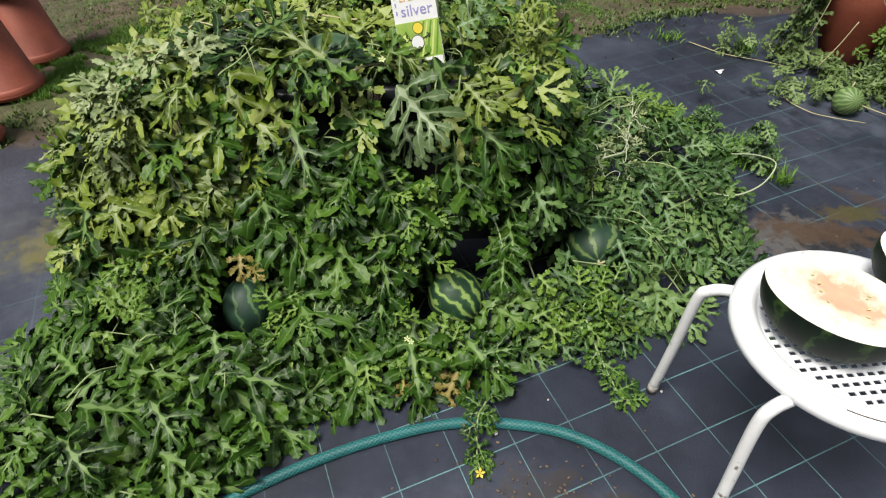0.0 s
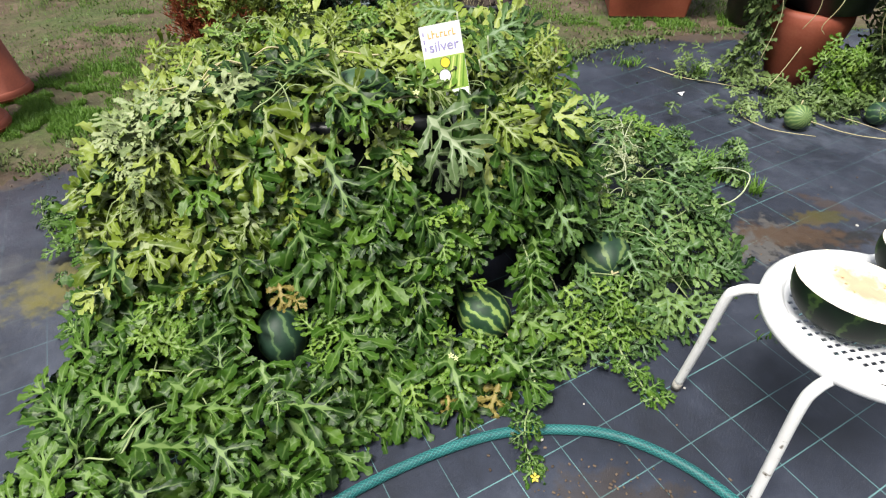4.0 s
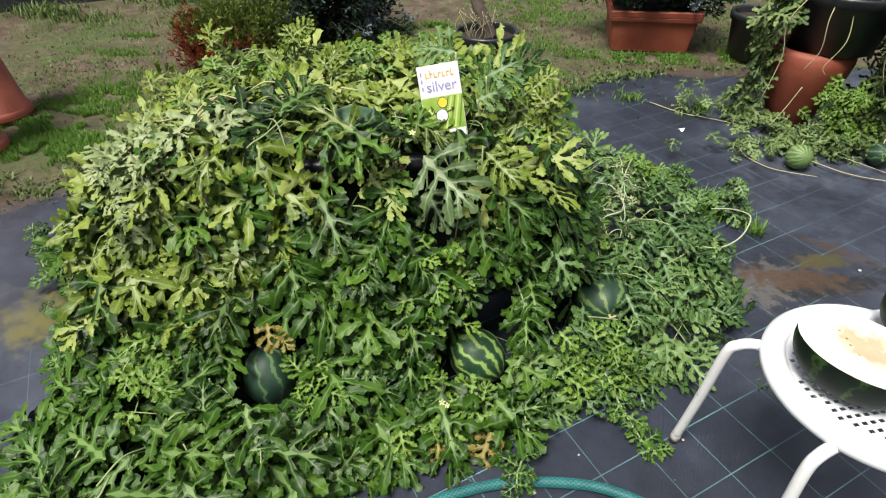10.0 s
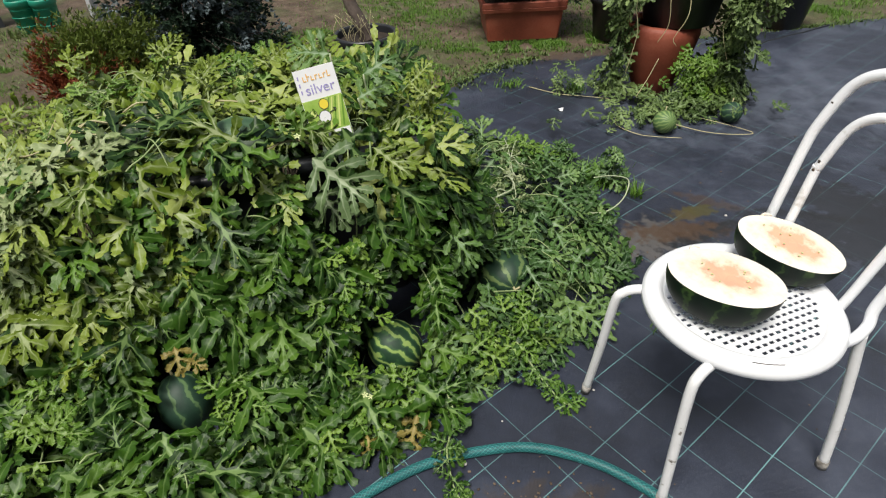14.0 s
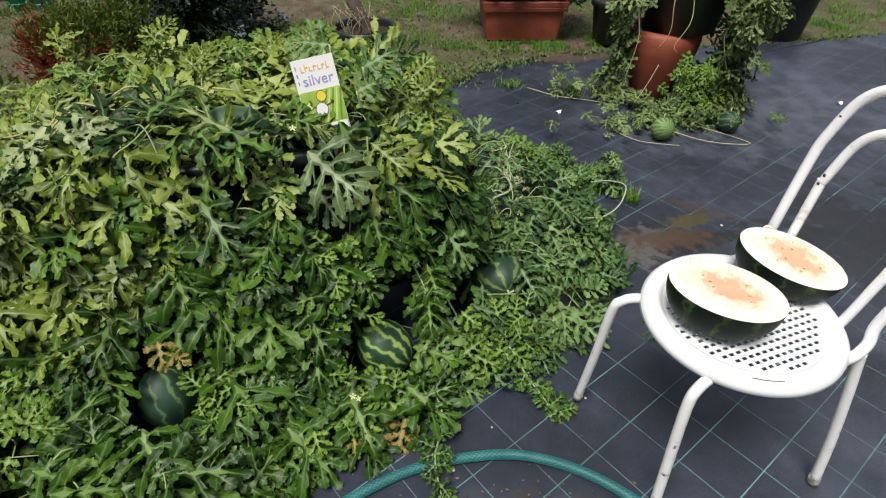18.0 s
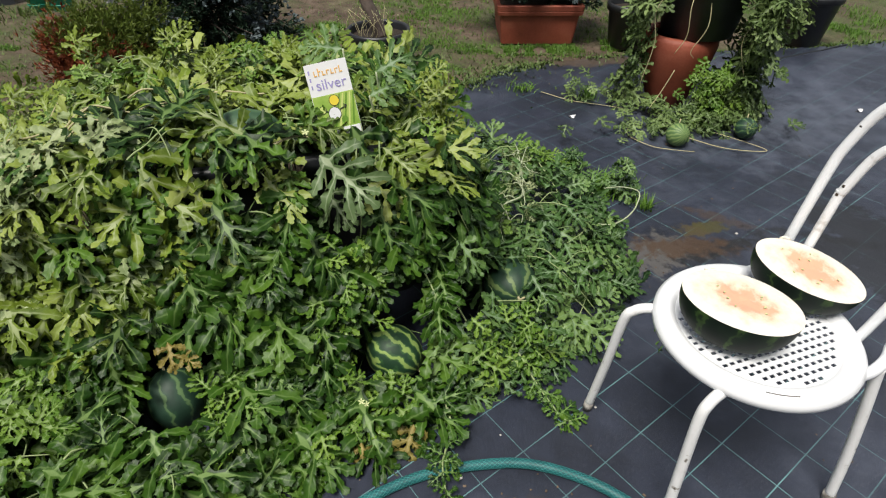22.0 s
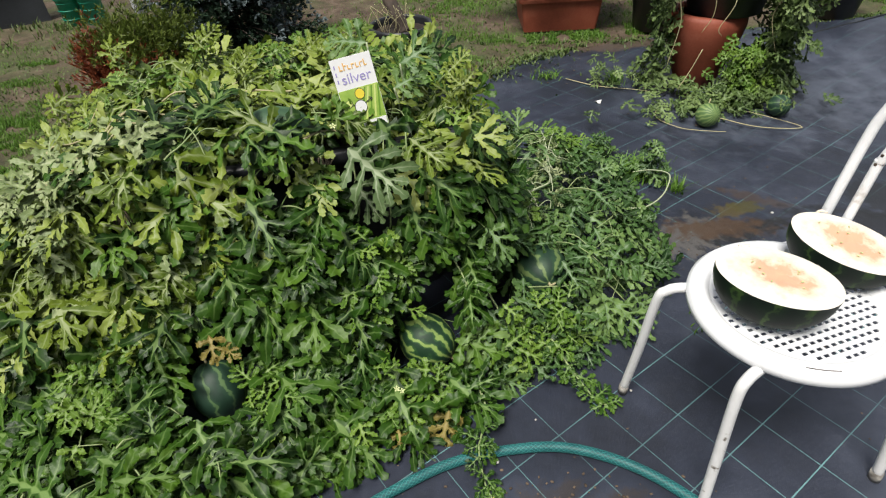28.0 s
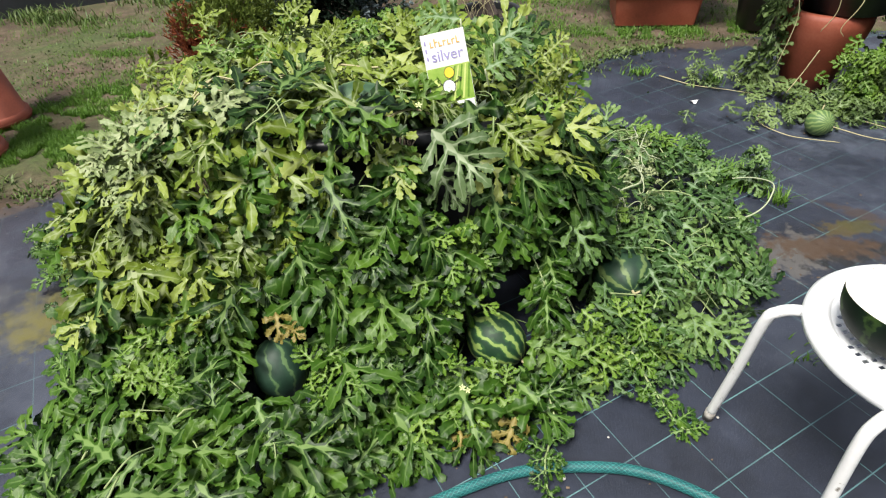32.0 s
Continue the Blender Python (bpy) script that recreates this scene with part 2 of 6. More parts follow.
RIND_DARK = watermelon_skin("rind_dark", (0.020, 0.058, 0.031), (0.012, 0.038, 0.022), (0.100, 0.180, 0.068), 9, 0.76)
RIND_STRIPED = watermelon_skin("rind_striped", (0.040, 0.110, 0.030), (0.010, 0.040, 0.016), (0.230, 0.330, 0.085), 12, 0.52, 0.22)
RIND_BLOTCH = watermelon_skin("rind_blotched", (0.022, 0.062, 0.026), (0.010, 0.034, 0.018), (0.130, 0.195, 0.065), 7, 0.74)
RIND_WAXY = watermelon_skin("rind_waxy", (0.045, 0.105, 0.045), (0.030, 0.075, 0.034), (0.120, 0.180, 0.070), 8, 0.82)
RIND_PALE = watermelon_skin("rind_pale", (0.120, 0.200, 0.060), (0.075, 0.145, 0.045), (0.200, 0.280, 0.095), 16, 0.52, 0.3)
RIND_CUT = watermelon_skin("rind_cut", (0.006, 0.017, 0.008), (0.004, 0.010, 0.006), (0.050, 0.095, 0.022), 9, 0.80, gloss=0.22)


def flesh_material():
    """Pale unripe flesh: cream rind edge, pinkish patches in the middle."""
    m = bpy.data.materials.new("melon_flesh")
    m.use_nodes = True
    n, l = m.node_tree.nodes, m.node_tree.links
    b = n["Principled BSDF"]
    co = n.new("ShaderNodeTexCoord")
    dist, nz = n.new("ShaderNodeVectorMath"), n.new("ShaderNodeTexNoise")
    sc = n.new("ShaderNodeVectorMath")
    sc.operation = "MULTIPLY"
    sc.inputs[1].default_value = (8.2, 10.4, 0)
    l.new(co.outputs["Object"], sc.inputs[0])
    dist.operation = "LENGTH"
    l.new(sc.outputs[0], dist.inputs[0])
    nz.inputs["Scale"].default_value, nz.inputs["Detail"].default_value, nz.inputs["Roughness"].default_value = 26, 8, 0.65
    l.new(co.outputs["Object"], nz.inputs["Vector"])
    mx = n.new("ShaderNodeMath")
    mx.operation = "MULTIPLY_ADD"
    mx.inputs[1].default_value = -1.5
    l.new(nz.outputs[0], mx.inputs[0])
    l.new(dist.outputs["Value"], mx.inputs[2])
    ramp = n.new("ShaderNodeValToRGB")
    for _ in range(3):
        ramp.color_ramp.elements.new(0.5)
    for e, (p, c) in zip(ramp.color_ramp.elements, [(0.0, (0.76, 0.40, 0.26)), (0.16, (0.85, 0.60, 0.45)), (0.38, (0.88, 0.74, 0.60)), (0.62, (0.86, 0.80, 0.70)), (0.95, (0.82, 0.80, 0.64))]):
        e.position, e.color = p, (*c, 1)
    ad = n.new("ShaderNodeMath")
    ad.operation = "ADD"
    ad.inputs[1].default_value = 0.46
    l.new(mx.outputs[0], ad.inputs[0])
    l.new(ad.outputs[0], ramp.inputs[0])
    l.new(ramp.outputs[0], b.inputs["Base Color"])
    b.inputs["Roughness"].default_value = 0.35
    bp = n.new("ShaderNodeBump")
    bp.inputs["Strength"].default_value, bp.inputs["Distance"].default_value = 0.4, 0.006
    l.new(nz.outputs[0], bp.inputs["Height"])
    l.new(bp.outputs[0], b.inputs["Normal"])
    return m


FLESH = flesh_material()
TURN = radians(-49.4)  # the woven lines of the fabric run at this angle
STEP = (0.1527, 0.1461)


def fabric_material():
    """Black woven ground cover: fine weave, a grid of pale threads, dust, rust and moss stains, painted far sheen."""
    m = bpy.data.materials.new("ground_fabric")
    m.use_nodes = True
    n, l = m.node_tree.nodes, m.node_tree.links
    b = n["Principled BSDF"]
    co, mp = n.new("ShaderNodeTexCoord"), n.new("ShaderNodeMapping")
    mp.inputs["Rotation"].default_value, mp.inputs["Location"].default_value = (0, 0, -TURN), (0.0117, -0.0187, 0)
    bend = n.new("ShaderNodeTexNoise")
    bend.inputs["Scale"].default_value, bend.inputs["Detail"].default_value = 0.9, 1
    l.new(co.outputs["Object"], bend.inputs["Vector"])
    warp = n.new("ShaderNodeMix")
    warp.data_type, warp.blend_type = "RGBA", "LINEAR_LIGHT"
    warp.inputs[0].default_value = 0.008
    l.new(co.outputs["Object"], warp.inputs[6])
    l.new(bend.outputs[1], warp.inputs[7])
    l.new(warp.outputs[2], mp.inputs["Vector"])
    sep = n.new("ShaderNodeSeparateXYZ")
    l.new(mp.outputs[0], sep.inputs[0])

    def math_node(op, a, v1=None, v2=None):
        q = n.new("ShaderNodeMath")
        q.operation = op
        l.new(a, q.inputs[0])
        for k, v in ((1, v1), (2, v2)):
            if v is None:
                continue
            if isinstance(v, (int, float)):
                q.inputs[k].default_value = v
            else:
                l.new(v, q.inputs[k])
        return q.outputs[0]

    lines = []
    for k in (0, 1):
        s = math_node("MULTIPLY", sep.outputs[k], 1 / STEP[k])
        r = math_node("ROUND", s)
        d = math_node("ABSOLUTE", math_node("SUBTRACT", s, r))
        lines.append(math_node("LESS_THAN", d, 0.0098 if k == 0 else 0.0072))
    fade = n.new("ShaderNodeTexNoise")
    fade.inputs["Scale"].default_value, fade.inputs["Detail"].default_value = 2.3, 4
    l.new(co.outputs["Object"], fade.inputs["Vector"])
    fr = n.new("ShaderNodeMapRange")
    fr.inputs[1].default_value, fr.inputs[2].default_value, fr.inputs[3].default_value, fr.inputs[4].default_value = 0.36, 0.62, 0.22, 0.95
    l.new(fade.outputs[0], fr.inputs[0])
    # base of the cloth: black, dusty
    dust = n.new("ShaderNodeTexNoise")
    dust.inputs["Scale"].default_value, dust.inputs["Detail"].default_value, dust.inputs["Roughness"].default_value = 1.6, 12, 0.70
    l.new(co.outputs["Object"], dust.inputs["Vector"])
    ramp = n.new("ShaderNodeValToRGB")
    ramp.color_ramp.elements.new(0.5)
    for e, (p, c) in zip(ramp.color_ramp.elements, [(0.34, (0.010, 0.012, 0.019)), (0.50, (0.024, 0.029, 0.047)), (0.72, (0.070, 0.081, 0.114))]):
        e.position, e.color = p, (*c, 1)
    l.new(dust.outputs[0], ramp.inputs[0])
    colour = ramp.outputs[0]

    def over(fac, rgb, under):
        q = n.new("ShaderNodeMix")
        q.data_type = "RGBA"
        l.new(fac, q.inputs[0])
        l.new(under, q.inputs[6])
        q.inputs[7].default_value = (*rgb, 1)
        return q.outputs[2]

    def blot(centre, size, turn, sharp, strength, scale):
        w = n.new("ShaderNodeMapping")
        w.vector_type = "TEXTURE"
        w.inputs["Location"].default_value, w.inputs["Rotation"].default_value, w.inputs["Scale"].default_value = (*centre, 0), (0, 0, turn), (*size, 1)
        l.new(co.outputs["Object"], w.inputs["Vector"])
        ln = n.new("ShaderNodeVectorMath")
        ln.operation = "LENGTH"
        l.new(w.outputs[0], ln.inputs[0])
        nz = n.new("ShaderNodeTexNoise")
        nz.inputs["Scale"].default_value, nz.inputs["Detail"].default_value, nz.inputs["Roughness"].default_value = scale, 9, 0.72
        l.new(co.outputs["Object"], nz.inputs["Vector"])
        a = math_node("MULTIPLY_ADD", math_node("MULTIPLY_ADD", nz.outputs[0], 2.0, -0.45), 1.5, math_node("MULTIPLY", ln.outputs["Value"], -1.0))
        mr = n.new("ShaderNodeMapRange")
        mr.inputs[1].default_value, mr.inputs[2].default_value, mr.inputs[4].default_value = 0.0, sharp, strength
        l.new(a, mr.inputs[0])
        return mr.outputs[0]

    either = math_node("MAXIMUM", lines[0], lines[1])
    raw = n.new("ShaderNodeSeparateXYZ")
    l.new(co.outputs["Object"], raw.inputs[0])
    dusty = n.new("ShaderNodeMapRange")  # the left end is trodden and dusty, its threads worn
    dusty.inputs[1].default_value, dusty.inputs[2].default_value, dusty.inputs[3].default_value = -1.7, -1.0, 0.18
    l.new(raw.outputs[0], dusty.inputs[0])
    worn = n.new("ShaderNodeMapRange")  # threads are bleached and worn further out on the open ground
    worn.inputs[1].default_value, worn.inputs[2].default_value, worn.inputs[3].default_value, worn.inputs[4].default_value = 0.7, 2.0, 1.0, 0.42
    l.new(raw.outputs[1], worn.inputs[0])
    thread = math_node("MULTIPLY", math_node("MULTIPLY", math_node("MULTIPLY", either, fr.outputs[0]), dusty.outputs[0]), worn.outputs[0])
    colour = over(thread, (0.16, 0.34, 0.345), colour)
    for centre, size, turn, sharp, strength, scale, rgb in STAINS_AND_SHEEN:
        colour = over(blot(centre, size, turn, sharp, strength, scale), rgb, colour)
    l.new(colour, b.inputs["Base Color"])
    b.inputs["Specular IOR Level"].default_value = 0.55
    wet = blot((1.62, 1.05), (0.62, 0.42), 0.3, 0.25, 1.0, 5)
    rr = n.new("ShaderNodeMapRange")
    rr.inputs[3].default_value, rr.inputs[4].default_value = 0.43, 0.62
    l.new(wet, rr.inputs[0])
    l.new(rr.outputs[0], b.inputs["Roughness"])
    weave = n.new("ShaderNodeTexChecker")
    weave.inputs["Scale"].default_value = 420
    l.new(mp.outputs[0], weave.inputs["Vector"])
    mixh = math_node("MULTIPLY_ADD", weave.outputs[1], 0.12, math_node("MULTIPLY", dust.outputs[0], 2.0))
    bp = n.new("ShaderNodeBump")
    bp.inputs["Strength"].default_value, bp.inputs["Distance"].default_value = 0.5, 0.008
    l.new(mixh, bp.inputs["Height"])
    l.new(bp.outputs[0], b.inputs["Normal"])
    return m


# centre, size, turn, edge, strength, grain, colour
STAINS_AND_SHEEN = [
    ((0.66, 0.98), (0.24, 0.15), 0.5, 0.35, 0.65, 22, (0.120, 0.110, 0.100)),
    ((0.90, 1.02), (0.26, 0.07), 0.4, 0.25, 0.9, 24, (0.010, 0.009, 0.009)),
    ((0.78, 1.03), (0.30, 0.085), 0.05, 0.40, 0.85, 20, (0.062, 0.034, 0.017)),
    ((0.86, 1.15), (0.09, 0.06), 0.2, 0.40, 0.8, 30, (0.075, 0.055, 0.016)),
    ((0.98, 1.24), (0.22, 0.05), -0.5, 0.40, 0.6, 24, (0.060, 0.038, 0.026)),
    ((0.93, 1.17), (0.10, 0.05), 0.25, 0.30, 0.85, 28, (0.060, 0.052, 0.014)),
    ((1.35, 1.12), (0.30, 0.05), -0.2, 0.40, 0.8, 12, (0.010, 0.010, 0.012)),
    ((1.62, 1.05), (0.62, 0.42), 0.3, 0.25, 0.8, 5, (0.011, 0.012, 0.015)),
    ((-1.72, 0.28), (0.24, 0.20), 0.4, 0.7, 0.95, 17, (0.125, 0.112, 0.026)),
    ((-2.05, 0.10), (0.50, 0.40), 0.2, 0.60, 0.35, 7, (0.110, 0.110, 0.110)),
    # bluish grazing sheen of the far cloth, painted in as two pale blotches
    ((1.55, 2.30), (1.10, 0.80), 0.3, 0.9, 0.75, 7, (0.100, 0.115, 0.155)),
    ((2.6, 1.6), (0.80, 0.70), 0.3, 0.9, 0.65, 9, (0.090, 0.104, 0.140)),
    ((0.14, -0.13), (0.26, 0.13), 0.1, 0.35, 0.55, 11, (0.045, 0.032, 0.022)),
    ((0.60, 3.05), (0.80, 0.12), 0.05, 0.30, 0.6, 6, (0.110, 0.075, 0.045)),
    ((-2.35, 0.95), (0.35, 0.12), 0.8, 0.30, 0.6, 6, (0.090, 0.065, 0.045)),
]
FABRIC = fabric_material()


def ground_material():
    """Trodden grey-brown earth, gravelly, with low green growth in soft patches."""
    m = bpy.data.materials.new("bare_ground")
    m.use_nodes = True
    n, l = m.node_tree.nodes, m.node_tree.links
    b = n["Principled BSDF"]
    co = n.new("ShaderNodeTexCoord")

    def noise_of(scale, detail, stops, rough=0.6):
        t, r = n.new("ShaderNodeTexNoise"), n.new("ShaderNodeValToRGB")
        t.inputs["Scale"].default_value, t.inputs["Detail"].default_value, t.inputs["Roughness"].default_value = scale, detail, rough
        l.new(co.outputs["Object"], t.inputs["Vector"])
        while len(r.color_ramp.elements) < len(stops):
            r.color_ramp.elements.new(0.5)
        for e, (p, c) in zip(r.color_ramp.elements, stops):
            e.position, e.color = p, (*c, 1)
        l.new(t.outputs[0], r.inputs[0])
        return t, r

    def mix(fac, under, over):
        q = n.new("ShaderNodeMix")
        q.data_type = "RGBA"
        l.new(fac, q.inputs[0])
        l.new(under, q.inputs[6])
        l.new(over, q.inputs[7])
        return q.outputs[2]

    t, earth = noise_of(6.0, 10, [(0.32, (0.036, 0.024, 0.016)), (0.5, (0.090, 0.061, 0.041)), (0.70, (0.185, 0.138, 0.100))], 0.75)
    _, green = noise_of(38.0, 6, [(0.30, (0.024, 0.044, 0.010)), (0.55, (0.060, 0.098, 0.022)), (0.75, (0.120, 0.165, 0.045))])
    _, where = noise_of(1.15, 9, [(0.44, (0, 0, 0)), (0.64, (0.85, 0.85, 0.85))], 0.72)
    _, grit = noise_of(70.0, 2, [(0.66, (0, 0, 0)), (0.72, (0.6, 0.6, 0.6))])
    _, pale = noise_of(20.0, 2, [(0.3, (0.20, 0.17, 0.14)), (0.7, (0.32, 0.30, 0.27))])
    colour = mix(grit.outputs[0], earth.outputs[0], pale.outputs[0])
    colour = mix(where.outputs[0], colour, green.outputs[0])
    l.new(colour, b.inputs["Base Color"])
    b.inputs["Roughness"].default_value = 0.95
    bp = n.new("ShaderNodeBump")
    bp.inputs["Strength"].default_value, bp.inputs["Distance"].default_value = 0.9, 0.03
    l.new(t.outputs[0], bp.inputs["Height"])
    l.new(bp.outputs[0], b.inputs["Normal"])
    return m


GROUND = ground_material()
GRASS = leafy("grass_blade", (0.060, 0.140, 0.016), (0.115, 0.235, 0.030), (0.180, 0.310, 0.060), "island", 0.25)
WEED = leafy("weed_leaf", (0.050, 0.090, 0.024), (0.100, 0.160, 0.040), (0.170, 0.220, 0.075), "island", 0.2)
PINE_DARK = leafy("spruce_dark", (0.010, 0.022, 0.013), (0.022, 0.045, 0.026), (0.046, 0.078, 0.046), "island", 0.05)
PINE_BLUE = leafy("spruce_blue", (0.070, 0.095, 0.100), (0.140, 0.180, 0.190), (0.230, 0.275, 0.290), "island", 0.05)
SHRUB_GREEN = leafy("shrub_green", (0.045, 0.072, 0.012), (0.105, 0.150, 0.024), (0.180, 0.215, 0.045), "island", 0.15)
SHRUB_RED = leafy("shrub_red", (0.080, 0.018, 0.009), (0.200, 0.048, 0.020), (0.310, 0.105, 0.045), "island", 0.15)
TARP = material("dark_sheet", [(0.25, (0.020, 0.022, 0.028)), (0.75, (0.050, 0.054, 0.064))], 3, 0.5, 0.3)
BUCKET = material("green_bucket", [(0.25, (0.012, 0.22, 0.14)), (0.75, (0.03, 0.34, 0.23))], 9, 0.4, 0.1)
POLE = material("grey_pole", [(0.25, (0.35, 0.36, 0.38)), (0.75, (0.62, 0.63, 0.66))], 12, 0.6, 0.2)
PLASTER = material("grey_render", [(0.25, (0.075, 0.072, 0.066)), (0.75, (0.13, 0.125, 0.115))], 2.5, 0.9, 0.3)
WOOD = material("weathered_wood", [(0.25, (0.13, 0.09, 0.06)), (0.75, (0.32, 0.25, 0.18))], 12, 0.85, 0.5)
PAPER = material("card_white", [(0.2, (0.80, 0.80, 0.80)), (0.8, (0.86, 0.86, 0.86))], 6, 0.45, 0.02)
CARD_GREEN = material("card_green", [(0.25, (0.16, 0.33, 0.03)), (0.5, (0.36, 0.52, 0.10)), (0.8, (0.62, 0.70, 0.22))], 9, 0.45, 0.02)
CARD_DARK = material("card_streak", [(0.2, (0.10, 0.24, 0.02)), (0.8, (0.20, 0.36, 0.05))], 9, 0.45, 0.0)
INK_ORANGE = material("ink_orange", [(0.2, (0.78, 0.42, 0.10)), (0.8, (0.85, 0.55, 0.20))], 9, 0.5, 0.0)
INK_PURPLE = material("ink_violet", [(0.2, (0.30, 0.26, 0.55)), (0.8, (0.42, 0.38, 0.66))], 9, 0.5, 0.0)
INK_LIME = material("ink_lime", [(0.2, (0.55, 0.66, 0.16)), (0.8, (0.70, 0.76, 0.30))], 9, 0.5, 0.0)
INK_YELLOW = material("ink_yellow", [(0.2, (0.80, 0.62, 0.04)), (0.8, (0.86, 0.70, 0.08))], 9, 0.5, 0.0)
INK_DARK = material("ink_dark", [(0.2, (0.03, 0.04, 0.03)), (0.8, (0.06, 0.07, 0.05))], 9, 0.5, 0.0)
STONE = material("pebble", [(0.2, (0.30, 0.29, 0.27)), (0.8, (0.62, 0.60, 0.56))], 40, 0.8, 0.2)

# ---- builders ----


def mesh_of(name, verts, faces, mats, smooth=True, index=None):
    me = bpy.data.meshes.new(name)
    me.from_pydata([tuple(map(float, v)) for v in verts], [], [tuple(map(int, f)) for f in faces])
    for m in mats if isinstance(mats, (list, tuple)) else [mats]:
        me.materials.append(m)
    if smooth:
        me.polygons.foreach_set("use_smooth", [True] * len(me.polygons))
    if index is not None:
        me.polygons.foreach_set("material_index", list(map(int, index)))
    me.update()
    return me


def piece(name, me, parent=None, label="", at=None):
    """One mesh object, under its thing if one is given."""
    ob = new(name, me)
    if parent is not None:
        ob.parent = parent
    if at is not None:
        ob.matrix_local = at
    if label:
        ob["label"] = label
    return ob


def thing(name, label, category, at=None, group="", kind=""):
    ob = new(name)
    ob.empty_display_size = 0.05
    if at is not None:
        ob.matrix_world = at
    return tagged(ob, label, category, group, kind)


def lathe(profile, seg=32, squash=(1, 1)):
    """Verts and faces of a turned profile of (radius, height), open at the ends."""
    v, f = [], []
    for r, z in profile:
        v += [(r * math.cos(a) * squash[0], r * math.sin(a) * squash[1], z) for a in (2 * math.pi * k / seg for k in range(seg))]
    for i in range(len(profile) - 1):
        for k in range(seg):
            a, b = i * seg + k, i * seg + (k + 1) % seg
            f.append((a, b, b + seg, a + seg))
    return v, f


def tube(points, radius, seg=8, ends=True, taper=None):
    """Verts and faces of a pipe along points; radius may fall off towards the end."""
    pts = [Vector(p) for p in points]
    v, f = [], []
    up = Vector((0.13, 0.21, 0.97)).normalized()
    for i, p in enumerate(pts):
        d = (pts[min(i + 1, len(pts) - 1)] - pts[max(i - 1, 0)]).normalized()
        s = d.cross(up)
        s = s.normalized() if s.length > 1e-4 else Vector((1, 0, 0))
        w = s.cross(d)
        r = radius * (1 if taper is None else 1 + (taper - 1) * i / (len(pts) - 1))
        v += [p + r * (math.cos(a) * s + math.sin(a) * w) for a in (2 * math.pi * k / seg for k in range(seg))]
        up = w
    for i in range(len(pts) - 1):
        for k in range(seg):
            a, b = i * seg + k, i * seg + (k + 1) % seg
            f.append((a, b, b + seg, a + seg))
    if ends:
        f.append(tuple(range(seg - 1, -1, -1)))
        f.append(tuple(range(len(v) - seg, len(v))))
    return v, f


def smooth_line(points, n=8):
    """Catmull-Rom through the points."""
    p = [Vector(q) for q in points]
    p = [2 * p[0] - p[1]] + p + [2 * p[-1] - p[-2]]
    out = []
    for i in range(1, len(p) - 2):
        for k in range(n):
            t = k / n
            out.append(0.5 * (2 * p[i] + (p[i + 1] - p[i - 1]) * t + (2 * p[i - 1] - 5 * p[i] + 4 * p[i + 1] - p[i + 2]) * t * t + (3 * p[i] - p[i - 1] - 3 * p[i + 1] + p[i + 2]) * t ** 3))
    return out + [p[-2]]


def joined(shapes):
    v, f = [], []
    for a, b in shapes:
        o = len(v)
        v += list(a)
        f += [tuple(i + o for i in q) for q in b]
    return v, f


def bevelled_box(sx, sy, sz, r=0.004, at=(0, 0, 0), seg=2):
    bm = bmesh.new()
    bmesh.ops.create_cube(bm, size=1)
    bmesh.ops.scale(bm, vec=(sx, sy, sz), verts=bm.verts)
    bmesh.ops.bevel(bm, geom=list(bm.edges), offset=r, segments=seg, affect="EDGES", profile=0.6)
    bmesh.ops.translate(bm, vec=at, verts=bm.verts)
    bm.verts.index_update()
    v, f = [tuple(q.co) for q in bm.verts], [tuple(q.index for q in p.verts) for p in bm.faces]
    bm.free()
    return v, f


def disc(r, z, seg=24, at=(0, 0)):
    v = [(at[0] + r * math.cos(2 * math.pi * k / seg), at[1] + r * math.sin(2 * math.pi * k / seg), z) for k in range(seg)]
    return v, [tuple(range(seg))]


rng = np.random.default_rng(7)


